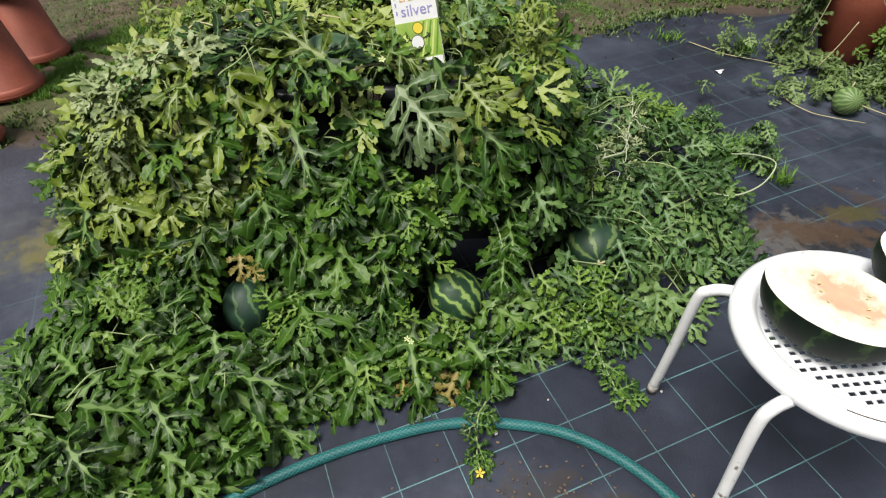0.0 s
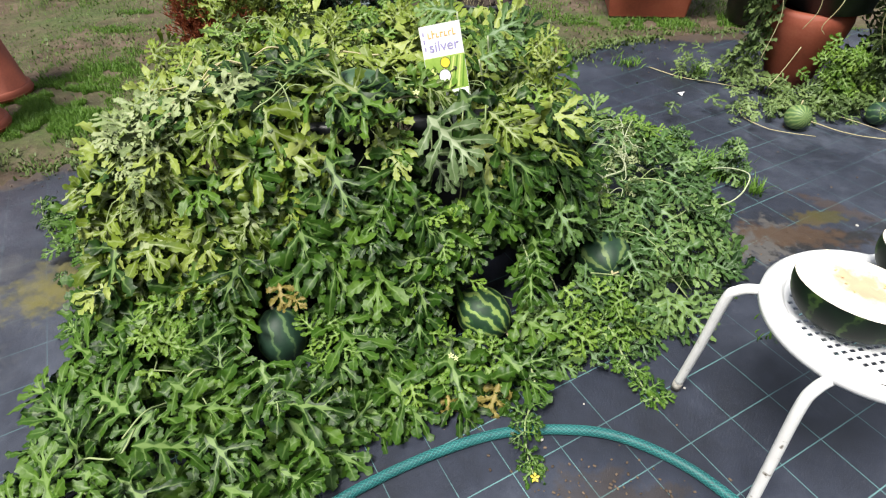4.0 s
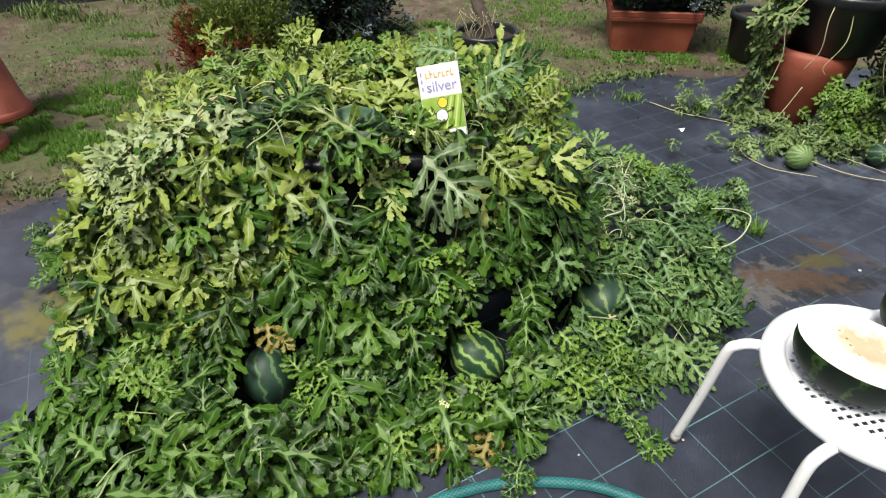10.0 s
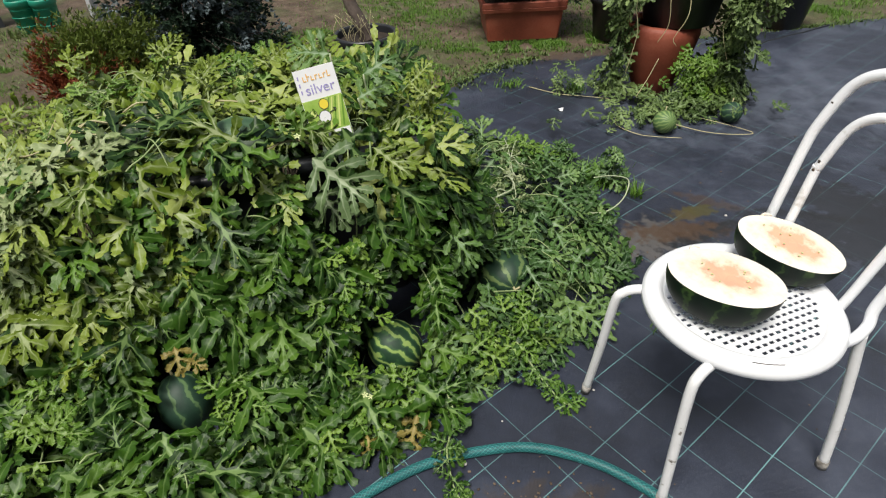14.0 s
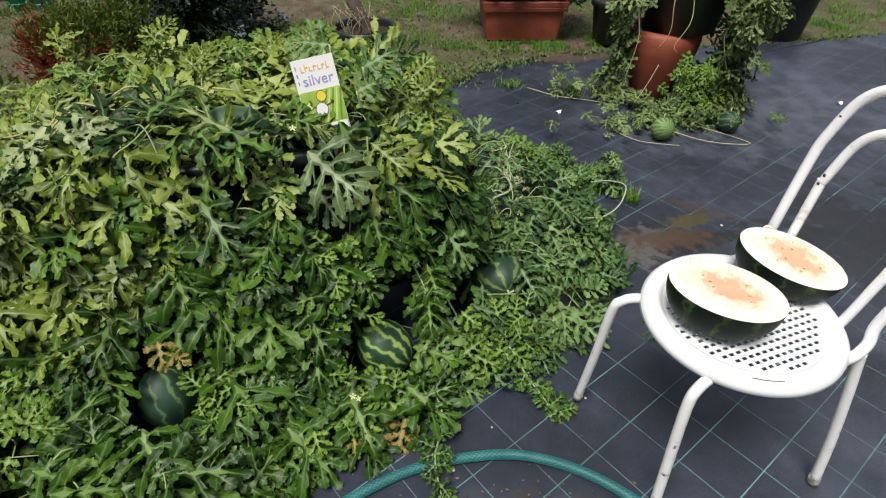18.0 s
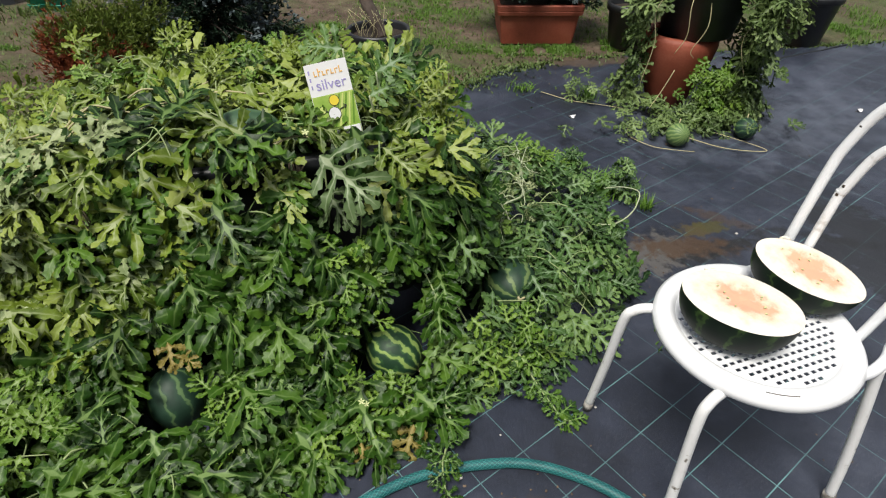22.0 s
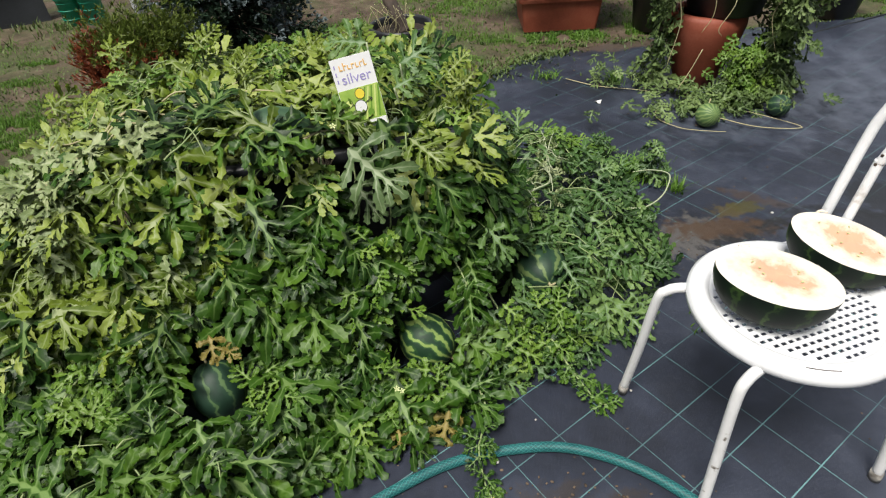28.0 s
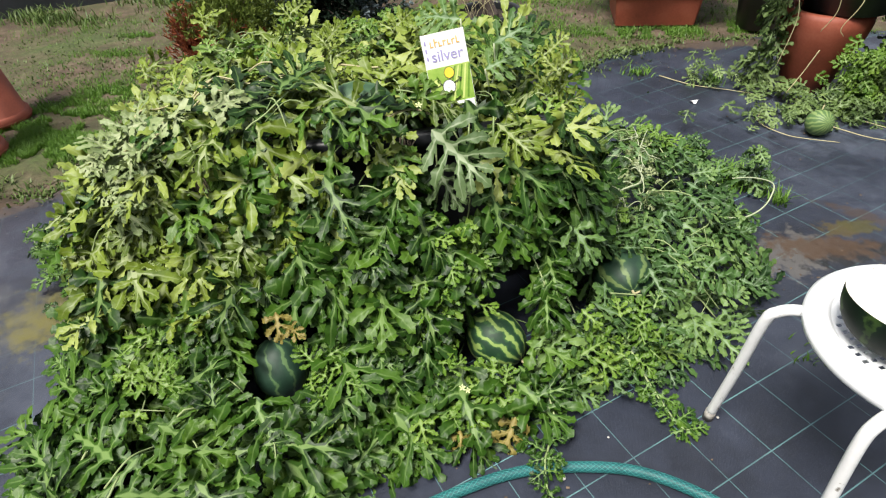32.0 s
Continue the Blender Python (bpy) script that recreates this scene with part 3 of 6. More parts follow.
def leaf_shape(lobes, width, seed, droop=0.25, wave=0.035, full=1.0):
    """A deeply lobed melon leaf of length 1 along +y, base at the origin, normal +z; lobes bulge and fork, veins run down their middles.
    Gives verts, triangles and how near each vert is to a vein."""
    r = np.random.default_rng(seed)
    v, f, vein = [], [], []

    def add(x, y, lift=0.0, mark=0.0):
        z = -droop * (y * y * 0.8 + x * x * 0.9) + 0.22 * abs(x) + wave * math.sin(9 * x + 7 * y + seed) + wave * 0.7 * math.sin(25 * y - 17 * x) + lift
        v.append((x, y, z))
        vein.append(mark)
        return len(v) - 1

    def face(*q):
        for k in range(1, len(q) - 1):
            f.append((q[0], q[k], q[k + 1]))

    ys = [0.05 + 0.78 * (i / lobes) ** 0.95 for i in range(lobes + 1)]
    half = [0.046 * (1 - 0.45 * i / lobes) for i in range(lobes + 1)]
    left, right = [add(-h, y, 0.014, 0.25) for h, y in zip(half, ys)], [add(h, y, 0.014, 0.25) for h, y in zip(half, ys)]
    mid = [add(0, y, -0.006, 1.0) for y in ys]
    stem = add(0, 0, 0, 1.0)
    face(stem, right[0], mid[0])
    face(stem, mid[0], left[0])
    roots = {1: [], -1: []}
    for i in range(lobes):
        yc = (ys[i] * 0.55 + ys[i + 1] * 0.45)
        hc = (half[i] + half[i + 1]) / 2
        for side, edge in ((1, right), (-1, left)):
            c = add(side * hc, yc, 0.010, 0.95)
            roots[side].append(c)
            q = [(mid[i], edge[i], c), (mid[i], c, mid[i + 1]), (c, edge[i + 1], mid[i + 1])]
            for a in q:
                face(*(a if side > 0 else a[::-1]))
    for side, edge in ((1, right), (-1, left)):
        for i in range(lobes):
            q = i / max(lobes - 1, 1)
            length = width * (0.66 + 0.85 * q - 1.15 * q * q) * r.uniform(0.82, 1.15) + 0.06
            ang = radians(8 + 46 * q + r.uniform(-9, 9))
            tilt = r.normal(0, 0.16)
            bx, by = v[roots[side][i]][0], v[roots[side][i]][1]
            dx, dy = side * math.cos(ang), math.sin(ang)
            lo, mi, hi = edge[i], roots[side][i], edge[i + 1]
            gap = (ys[i + 1] - ys[i]) / 2
            for t, w in ((0.16, 0.34), (0.33, 0.80), (0.43, 0.50), (0.60, 1.00), (0.71, 0.66), (0.84, 0.88), (0.97, 0.60)):
                fwd = 0.05 if w > 0.6 else -0.02
                w *= gap * full * (1.10 - 0.20 * q)
                w0, w1 = w * r.uniform(0.88, 1.12), w * r.uniform(0.88, 1.12)
                bend = 0.14 * t * t * length
                cx, cy = bx + dx * t * length, by + dy * t * length + bend
                ox, oy = dx * fwd * length * 2, dy * fwd * length * 2
                cup = 0.05 * w / gap * 0.25
                a = add(cx + ox + dy * w0 * side, cy + oy - dx * w0 * side, tilt * t * length + cup)
                c = add(cx, cy, tilt * t * length, 1.0 - 0.25 * t)
                b = add(cx + ox - dy * w1 * side, cy + oy + dx * w1 * side, tilt * t * length + cup)
                for quad in ((lo, a, c, mi), (mi, c, b, hi)):
                    face(*(quad if side > 0 else quad[::-1]))
                lo, mi, hi = a, c, b
            tip = add(bx + dx * length * 1.04, by + dy * length * 1.04 + 0.14 * length, tilt * length)
            for tri in ((lo, tip, mi), (mi, tip, hi)):
                face(*(tri if side > 0 else tri[::-1]))
    lo, mi, hi = left[-1], mid[-1], right[-1]
    for t, w in ((0.30, 0.085), (0.52, 0.050), (0.85, 0.085), (1.0, 0.04)):
        y = ys[-1] + t * 0.22
        a, c, b = add(-w * full, y + 0.01), add(0, y, -0.004, 1.0 - 0.3 * t), add(w * full, y + 0.01)
        face(lo, mi, c, a)
        face(mi, hi, b, c)
        lo, mi, hi = a, c, b
    tip = add(0, 1.08)
    face(lo, mi, tip)
    face(mi, hi, tip)
    return np.array(v), np.array(f), np.array(vein)


def quick_mesh(name, verts, tris, vein, mat):
    """A mesh of triangles from arrays, with the vein marks as an attribute."""
    me = bpy.data.meshes.new(name)
    me.vertices.add(len(verts))
    me.vertices.foreach_set("co", np.asarray(verts, np.float32).ravel())
    me.loops.add(len(tris) * 3)
    me.loops.foreach_set("vertex_index", np.asarray(tris, np.int32).ravel())
    me.polygons.add(len(tris))
    me.polygons.foreach_set("loop_start", np.arange(0, len(tris) * 3, 3, dtype=np.int32))
    me.polygons.foreach_set("use_smooth", np.ones(len(tris), bool))
    me.attributes.new("vein", "FLOAT", "POINT").data.foreach_set("value", np.asarray(vein, np.float32))
    me.materials.append(mat)
    me.update(calc_edges=True)
    return me


LEAVES = [leaf_shape(4, 0.56, 1, full=0.84), leaf_shape(4, 0.50, 2, 0.35, full=0.82), leaf_shape(3, 0.58, 3, 0.15, full=0.68), leaf_shape(4, 0.54, 4, 0.30, full=0.90), leaf_shape(3, 0.52, 5, 0.45, full=0.72), leaf_shape(3, 0.60, 6, 0.10, 0.06, 0.74), leaf_shape(4, 0.48, 7, 0.55, 0.05, 0.85)]
ROUND = [leaf_shape(3, 0.52, 31, 0.20, 0.05, 0.84), leaf_shape(3, 0.50, 32, 0.35, 0.05, 0.88), leaf_shape(4, 0.52, 33, 0.25, 0.06, 0.98), leaf_shape(3, 0.56, 34, 0.10, 0.04, 0.78)]
CURLED = [leaf_shape(4, 0.34, 11, 0.9, 0.10), leaf_shape(3, 0.30, 12, 1.2, 0.12)]
SMALL = [leaf_shape(3, 0.50, 21, 0.3, full=0.9), leaf_shape(3, 0.56, 22, 0.2, 0.07, 0.85), leaf_shape(3, 0.48, 23, 0.4, 0.07, 0.95)]


def frame_of(normal, along):
    z = normal / (np.linalg.norm(normal) + 1e-9)
    y = along - z * (along @ z)
    y = y / (np.linalg.norm(y) + 1e-9)
    return np.stack([np.cross(y, z), y, z], 1)


def scatter(name, spots, shapes, mats, parent=None, label="", seed=3):
    """Many leaves in one mesh; a spot is (place, normal, along, size)."""
    r = np.random.default_rng(seed)
    vs, fs, marks, off = [], [], [], 0
    for p, nrm, al, s in spots:
        v, f, vein = shapes[r.integers(len(shapes))]
        m = frame_of(np.asarray(nrm, float), np.asarray(al, float))
        k = np.array([r.choice((-1, 1)) * r.uniform(0.85, 1.1), 1.0, r.uniform(0.4, 1.5)])
        vs.append((v * k * s) @ m.T + np.asarray(p))
        fs.append((f if k[0] > 0 else f[:, ::-1]) + off)
        marks.append(vein)
        off += len(v)
    ob = piece(name, quick_mesh(name, np.concatenate(vs), np.concatenate(fs), np.concatenate(marks), mats), parent, label)
    ob["kind"] = "stuff"
    return ob

# ---- ground ----
MAT_EDGE = [(-6.5, -3.0), (-3.25, 0.05), (-2.43, 0.88), (-2.06, 1.27), (-1.25, 1.75), (-0.55, 2.25), (-0.14, 2.52), (0.11, 2.84), (0.44, 3.02), (1.03, 3.20), (2.20, 3.42), (2.96, 3.62), (7.0, 4.6), (7.0, -5.0), (-6.5, -5.0)]


def inside(x, y, poly):
    hit = False
    for (x0, y0), (x1, y1) in zip(poly, poly[1:] + poly[:1]):
        if (y0 > y) != (y1 > y) and x < x0 + (y - y0) * (x1 - x0) / (y1 - y0):
            hit = not hit
    return hit


def edge_distance(x, y, poly):
    best = 9.0
    for (x0, y0), (x1, y1) in zip(poly, poly[1:] + poly[:1]):
        dx, dy = x1 - x0, y1 - y0
        t = max(0.0, min(1.0, ((x - x0) * dx + (y - y0) * dy) / (dx * dx + dy * dy)))
        best = min(best, math.hypot(x - x0 - t * dx, y - y0 - t * dy))
    return best


def ground_height(x, y):
    """Bare ground lies just under the fabric and rolls a little beyond it."""
    d = 0.0 if inside(x, y, MAT_EDGE) else min(edge_distance(x, y, MAT_EDGE) * 2.5, 1.0)
    far = math.hypot(x, y)
    return -0.022 + d * (0.016 + 0.020 * noise.noise((x * 0.9, y * 0.9, 3)) + 0.012 * noise.noise((x * 3.1, y * 3.1, 5))) * (1.0 if far < 9 else 0.3)


def build_ground():
    axis = [-300, -120, -50, -22, -12] + [-9 + 0.18 * k for k in range(101)] + [12, 22, 50, 120, 300]
    v = [(x, y, ground_height(x, y)) for y in axis for x in axis]
    n = len(axis)
    f = [(j * n + i, j * n + i + 1, (j + 1) * n + i + 1, (j + 1) * n + i) for j in range(n - 1) for i in range(n - 1)]
    tagged(piece("ground", mesh_of("ground", v, f, GROUND)), "bare brown earth with worn grass and weeds", "ground", kind="structure")


def to_edge(x, y):
    """Nearest place on the fabric's edge, a little ragged."""
    best, where = 9.0, (x, y)
    for (x0, y0), (x1, y1) in zip(MAT_EDGE, MAT_EDGE[1:] + MAT_EDGE[:1]):
        dx, dy = x1 - x0, y1 - y0
        t = max(0.0, min(1.0, ((x - x0) * dx + (y - y0) * dy) / (dx * dx + dy * dy)))
        d = math.hypot(x - x0 - t * dx, y - y0 - t * dy)
        if d < best:
            best, where = d, (x0 + t * dx, y0 + t * dy)
    w = 0.05 * noise.noise((where[0] * 3, where[1] * 3, 7)) + 0.02 * noise.noise((where[0] * 11, where[1] * 11, 7))
    return where[0] + w, where[1] + w


def build_fabric():
    step = 0.07
    nx, ny = int(13.6 / step), int(9.7 / step)
    index, v, f = {}, [], []
    for j in range(ny):
        for i in range(nx):
            x, y = -6.5 + i * step, -5.0 + j * step
            cx, cy = x + step / 2, y + step / 2
            if not inside(cx, cy, MAT_EDGE):
                continue
            corner = []
            for a, b in ((0, 0), (1, 0), (1, 1), (0, 1)):
                key = (i + a, j + b)
                if key not in index:
                    px, py = -6.5 + key[0] * step, -5.0 + key[1] * step
                    near = math.exp(-((px - 0.4) ** 2 + py * py) / 1.2)
                    lift = (0.010 * noise.noise((px * 1.4, py * 1.4, 1)) + 0.006 * abs(noise.noise((px * 4 + py, py * 5, 4)))) * (1 - 0.85 * near)
                    if not inside(px, py, MAT_EDGE):
                        px, py = to_edge(px, py)
                    index[key] = len(v)
                    v.append((px, py, max(lift, -0.006)))
                corner.append(index[key])
            f.append(corner)
    tagged(piece("ground_fabric", mesh_of("ground_fabric", v, f, FABRIC)), "black woven weed fabric with pale grid lines, stained", "ground cover", kind="structure")


build_ground()
build_fabric()

# ---- raised tub under the melon plants ----
TUB = pose(-0.66, 0.86, 0.0, 0, 0, 19)
TUB_X, TUB_Y, TUB_H = 0.43, 0.31, 0.60


def rounded_rect(hx, hy, r, n=5):
    out = []
    for cx, cy, a0 in ((hx - r, hy - r, 0), (-hx + r, hy - r, 90), (-hx + r, -hy + r, 180), (hx - r, -hy + r, 270)):
        out += [(cx + r * math.cos(radians(a0 + 90 * k / n)), cy + r * math.sin(radians(a0 + 90 * k / n))) for k in range(n + 1)]
    return out


def stacked(loops, close_top=False, close_bottom=False):
    v, f, n = [], [], len(loops[0][0])
    for loop, z in loops:
        v += [(x, y, z) for x, y in loop]
    for i in range(len(loops) - 1):
        for k in range(n):
            a, b = i * n + k, i * n + (k + 1) % n
            f.append((a, b, b + n, a + n))
    if close_bottom:
        f.append(tuple(range(n - 1, -1, -1)))
    if close_top:
        f.append(tuple(range(len(v) - n, len(v))))
    return v, f


def build_tub():
    tub = thing("planter_tub", "large black plastic tub on the fabric, overgrown by melon vines", "planter", TUB)
    rr = lambda d, r=0.06: rounded_rect(TUB_X + d, TUB_Y + d, r)
    body = stacked([(rr(-0.05), 0), (rr(-0.02), 0.35), (rr(0.0), TUB_H - 0.05), (rr(-0.012), TUB_H - 0.05), (rr(-0.03), 0.40)], close_bottom=True)
    piece("wall", mesh_of("tub_wall", *body, BLACK, smooth=False), tub)
    rim = stacked([(rr(0.002), TUB_H - 0.055), (rr(0.022), TUB_H - 0.05), (rr(0.026), TUB_H - 0.01), (rr(0.018), TUB_H), (rr(-0.006), TUB_H), (rr(-0.010), TUB_H - 0.03)])
    piece("rim", mesh_of("tub_rim", *rim, BLACK), tub)
    soil_v, soil_f = stacked([(rr(-0.02), TUB_H - 0.06)], close_top=True)
    piece("soil", mesh_of("tub_soil", soil_v, soil_f, SOIL), tub, "dark potting soil")


build_tub()

# ---- melon plants: canopy over the tub and down to the fabric ----
PATCH = [(-1.18, -0.80), (-0.92, -0.72), (-0.68, -0.40), (-0.53, -0.13), (-0.40, 0.03), (-0.26, 0.12), (-0.09, 0.24), (0.08, 0.33), (0.25, 0.44), (0.41, 0.58), (0.52, 0.80), (0.52, 1.10), (0.50, 1.38), (0.22, 1.62), (-0.10, 1.72), (-0.60, 1.65), (-1.20, 1.55), (-1.55, 1.15), (-1.74, 0.66), (-1.50, 0.26), (-1.43, 0.04), (-1.26, -0.32)]
TUB_INV = TUB.inverted()


def canopy(x, y):
    """Height of the leaf surface."""
    if not inside(x, y, PATCH):
        return None
    d = edge_distance(x, y, PATCH)
    q = TUB_INV @ Vector((x, y, 0))
    ox, oy = max(abs(q.x) - TUB_X, 0.0), max(abs(q.y) - TUB_Y, 0.0)
    reach_x = 0.72 if q.x < 0 else 0.15
    reach_y = 0.27 if q.y < 0 else 0.26
    fall = math.hypot(ox / reach_x + (max(ox - 0.38, 0.0) / 0.14 if q.x < 0 else 0.0), oy / reach_y)
    low = 0.05 + (0.20 if x > -0.1 else 0.15) * min(d / 0.28, 1.0)
    hill = 0.70 * math.exp(-fall ** 1.5) * min(1.0, 0.3 + d / 0.2) * (1 - 0.10 * max(0.0, min(1.0, (q.x - 0.15) / 0.25)))
    lump = 0.05 * noise.noise((x * 3.3, y * 3.3, 8)) + 0.035 * noise.noise((x * 8, y * 8, 2))
    return max(low, hill) + lump * (1.0 if d > 0.1 else 0.4)


EYE_SIDE = Vector((-0.08, -0.76, 1.35))
# centre, radii, tilt, skin
MELONS = [
    ("watermelon", (-0.815, 0.172, 0.082), (0.074, 0.074, 0.086), (-28, -10, 20), RIND_DARK, "dark green watermelon with faint broken stripes among leaves"),
    ("watermelon", (-0.252, 0.374, 0.076), (0.078, 0.078, 0.090), (0, 112, -25), RIND_STRIPED, "small watermelon with bold pale stripes under the vines"),
    ("watermelon", (0.10, 0.67, 0.096), (0.088, 0.088, 0.100), (70, 35, 0), RIND_BLOTCH, "dark watermelon with pale blotches half hidden by leaves"),
    ("watermelon", (-0.645, 0.605, 0.645), (0.070, 0.070, 0.098), (0, 88, 8), RIND_WAXY, "dark green watermelon lying on the tub's soil"),
    ("watermelon", (-1.03, 0.52, 0.600), (0.060, 0.060, 0.072), (0, 70, 30), RIND_WAXY, "green watermelon half hidden at the tub's corner"),
]


def hidden_gap(p):
    """Keeps the seen faces of the melons and the dark gaps free of leaves."""
    for _, c, r, *_ in MELONS:
        c = Vector(c)
        way = (EYE_SIDE - c).normalized()
        off = p - c
        t = off.dot(way)
        side = off - t * way
        reach = r[0] + (0.004 if c.x < -0.5 else 0.006 if c.x < 0 else -0.035) if c.z < 0.3 else r[0] * 0.8
        if c.z < 0.3 and side.z < -0.5 * r[0]:
            continue
        if -0.06 < t < 0.8 and side.length < reach + (0.012 if side.z > 0 and c.x < -0.5 and c.z < 0.3 else 0.0) and (c.z < 0.3 or side.z > 0.020):
            return True
    for c, r in (((-0.42, 0.59, 0.45), 0.055), ((-0.40, 0.58, 0.36), 0.045), ((-0.22, 0.50, 0.18), 0.045), ((-0.60, 0.52, 0.53), 0.025), ((-0.03, 0.52, 0.13), 0.035), ((-0.90, 0.20, 0.15), 0.02), ((-0.90, 0.47, 0.575), 0.020), ((-0.74, 0.52, 0.575), 0.030), ((-0.66, 0.55, 0.50), 0.025), ((-0.46, 0.61, 0.575), 0.035)):
        c = Vector(c)
        way = (EYE_SIDE - c).normalized()
        off = p - c
        t = off.dot(way)
        if -0.10 < t < 0.5 and (off - t * way).length < r:
            return True
    return False


def grow():
    plant = thing("watermelon_plant", "sprawling watermelon vines with lobed green leaves over the black tub", "plant")
    front, low, top, right, singles = [], [], [], [], []
    r = np.random.default_rng(11)
    tries = 0
    seen = {}

    def crowded(x, y, h):
        """Leaves of the outer layer keep their distance."""
        cell = (int(x / 0.06), int(y / 0.06))
        for i in (-1, 0, 1):
            for j in (-1, 0, 1):
                for a in seen.get((cell[0] + i, cell[1] + j), ()):
                    if (a[0] - x) ** 2 + (a[1] - y) ** 2 + (a[2] - h) ** 2 < 0.043 ** 2:
                        return True
        return False

    while len(front) + len(low) + len(top) + len(right) + len(singles) < 2750 and tries < 60000:
        tries += 1
        x, y = r.uniform(-2.0, 0.75), r.uniform(-1.0, 1.85)
        h = canopy(x, y)
        if h is None:
            continue
        e = 0.02
        hx, hy = canopy(x + e, y), canopy(x, y + e)
        gx, gy = ((hx if hx is not None else 0.0) - h) / e, ((hy if hy is not None else 0.0) - h) / e
        gx, gy = max(-3, min(3, gx)), max(-3, min(3, gy))
        steep = math.sqrt(1 + gx * gx + gy * gy)
        behind = y > 1.15 and h < 0.5
        if r.random() > min(1.0, 0.30 * steep) * (0.4 if behind else 1.0):
            continue
        deep = r.random()
        if deep >= 0.62 and r.random() < (0.80 if h < 0.30 else 0.35):
            continue
        if deep < 0.62 and crowded(x, y, h):
            continue
        z = max(0.012, h - (0.035 * r.random() if deep < 0.62 else r.uniform(0.08, 0.28)))
        p = Vector((x, y, z))
        slope = Vector((-gx, -gy, 0))
        out = slope if slope.length > 0.1 else Vector((r.normal(), r.normal(), 0))
        normal = Vector((-gx, -gy, 1)).normalized() * 0.75 + Vector((0, -0.30, 0.70)) + Vector(r.normal(size=3)) * (0.30 if x < -0.15 else 0.50)
        along = out.normalized() + Vector(r.normal(size=3)) * 0.65 - Vector((0, 0, 0.35 * min(steep - 1, 1.2)))
        size = r.uniform(0.095, 0.170) if h < 0.30 else r.uniform(0.105, 0.185)
        tilt = (along - normal.normalized() * along.dot(normal.normalized())).normalized()
        across = tilt.cross(normal.normalized())
        if any(hidden_gap(p + tilt * size * k + across * size * w) for k, w in ((0.05, 0), (0.35, 0.38), (0.35, -0.38), (0.6, 0), (0.75, 0.28), (0.75, -0.28), (1.0, 0))):
            continue
        if deep < 0.62:
            seen.setdefault((int(x / 0.06), int(y / 0.06)), []).append((x, y, h))
        q = TUB_INV @ p
        on_tub = abs(q.x) < TUB_X + 0.08 and abs(q.y) < TUB_Y + 0.06
        if on_tub:
            size *= 1.08
        spot = (np.array(p), np.array(normal), np.array(along), size)
        if x > -0.12 and not on_tub:
            right.append((*spot[:3], size * 0.86))
        # paler leaves brighten the steep left flank, by colour, where it shades dark
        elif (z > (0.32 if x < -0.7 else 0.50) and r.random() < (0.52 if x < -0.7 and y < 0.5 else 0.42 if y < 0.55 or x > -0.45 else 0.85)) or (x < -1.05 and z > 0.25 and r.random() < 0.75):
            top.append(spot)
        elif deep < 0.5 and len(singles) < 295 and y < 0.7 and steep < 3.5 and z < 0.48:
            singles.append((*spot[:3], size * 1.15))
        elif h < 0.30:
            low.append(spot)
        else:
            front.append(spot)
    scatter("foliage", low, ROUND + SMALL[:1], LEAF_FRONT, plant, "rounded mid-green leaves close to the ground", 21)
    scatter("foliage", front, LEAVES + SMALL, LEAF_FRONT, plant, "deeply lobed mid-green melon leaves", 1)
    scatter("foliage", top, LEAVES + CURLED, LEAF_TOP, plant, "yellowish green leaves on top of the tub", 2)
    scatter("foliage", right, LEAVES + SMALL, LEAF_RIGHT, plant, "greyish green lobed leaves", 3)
    meshes = [quick_mesh("leaf", *shape, LEAF_ONE) for shape in LEAVES[:3] + ROUND]
    for p, nrm, al, s in singles:
        m = frame_of(nrm, al)
        piece("leaf", meshes[r.integers(len(meshes))], plant, at=Matrix.Translation(p) @ Matrix(m.tolist()).to_4x4() @ Matrix.Diagonal((s, s, s * r.uniform(0.5, 1.3), 1)))
    # leaf stalks, from the leaf's base back into the thicket
    for name, some, every, mt in (("stalk_tangle", top, 1, VINE), ("stalk_tangle", front + right, 2, STALK), ("stalk_tangle", low, 2, STALK)):
        shapes = []
        for p, nrm, al, sz in some[::every]:
            p, nrm, al = Vector(p), Vector(nrm).normalized(), Vector(al).normalized()
            root = p - al * r.uniform(0.03, 0.09) - nrm * r.uniform(0.02, 0.05)
            root.z = max(root.z, 0.006)
            bow = (p + root) / 2 + nrm * r.uniform(0.0, 0.012)
            if hidden_gap(root) or hidden_gap(bow):
                continue
            shapes.append(tube(smooth_line([p + nrm * 0.001, bow, root], 3), r.uniform(0.0014, 0.0023), 4, ends=False))
        piece(name, mesh_of(name, *joined(shapes), mt), plant, "pale hairy leaf stalks")["kind"] = "stuff"
    # broad leaves hanging over the tub's black front, with strong pale midribs
    for at, nrm, al, size, k in (((-0.435, 0.535, 0.630), (-0.15, -0.75, 0.65), (0.70, -0.10, -0.62), 0.190, 0), ((-0.430, 0.520, 0.540), (0.1, -0.8, 0.55), (0.45, -0.1, -0.8), 0.130, 3)):
        scatter("hanging_leaf", [(np.array(at), np.array(nrm), np.array(al), size)], LEAVES[k:k + 1], LEAF_BROAD, plant, "broad grey-green leaf with pale midrib", 70 + k)
    # pale, half curled leaves at the tub's left corner
    pale = []
    for _ in range(56):
        x, y = r.normal(-1.28, 0.15), r.normal(0.38, 0.16)
        h = canopy(x, y)
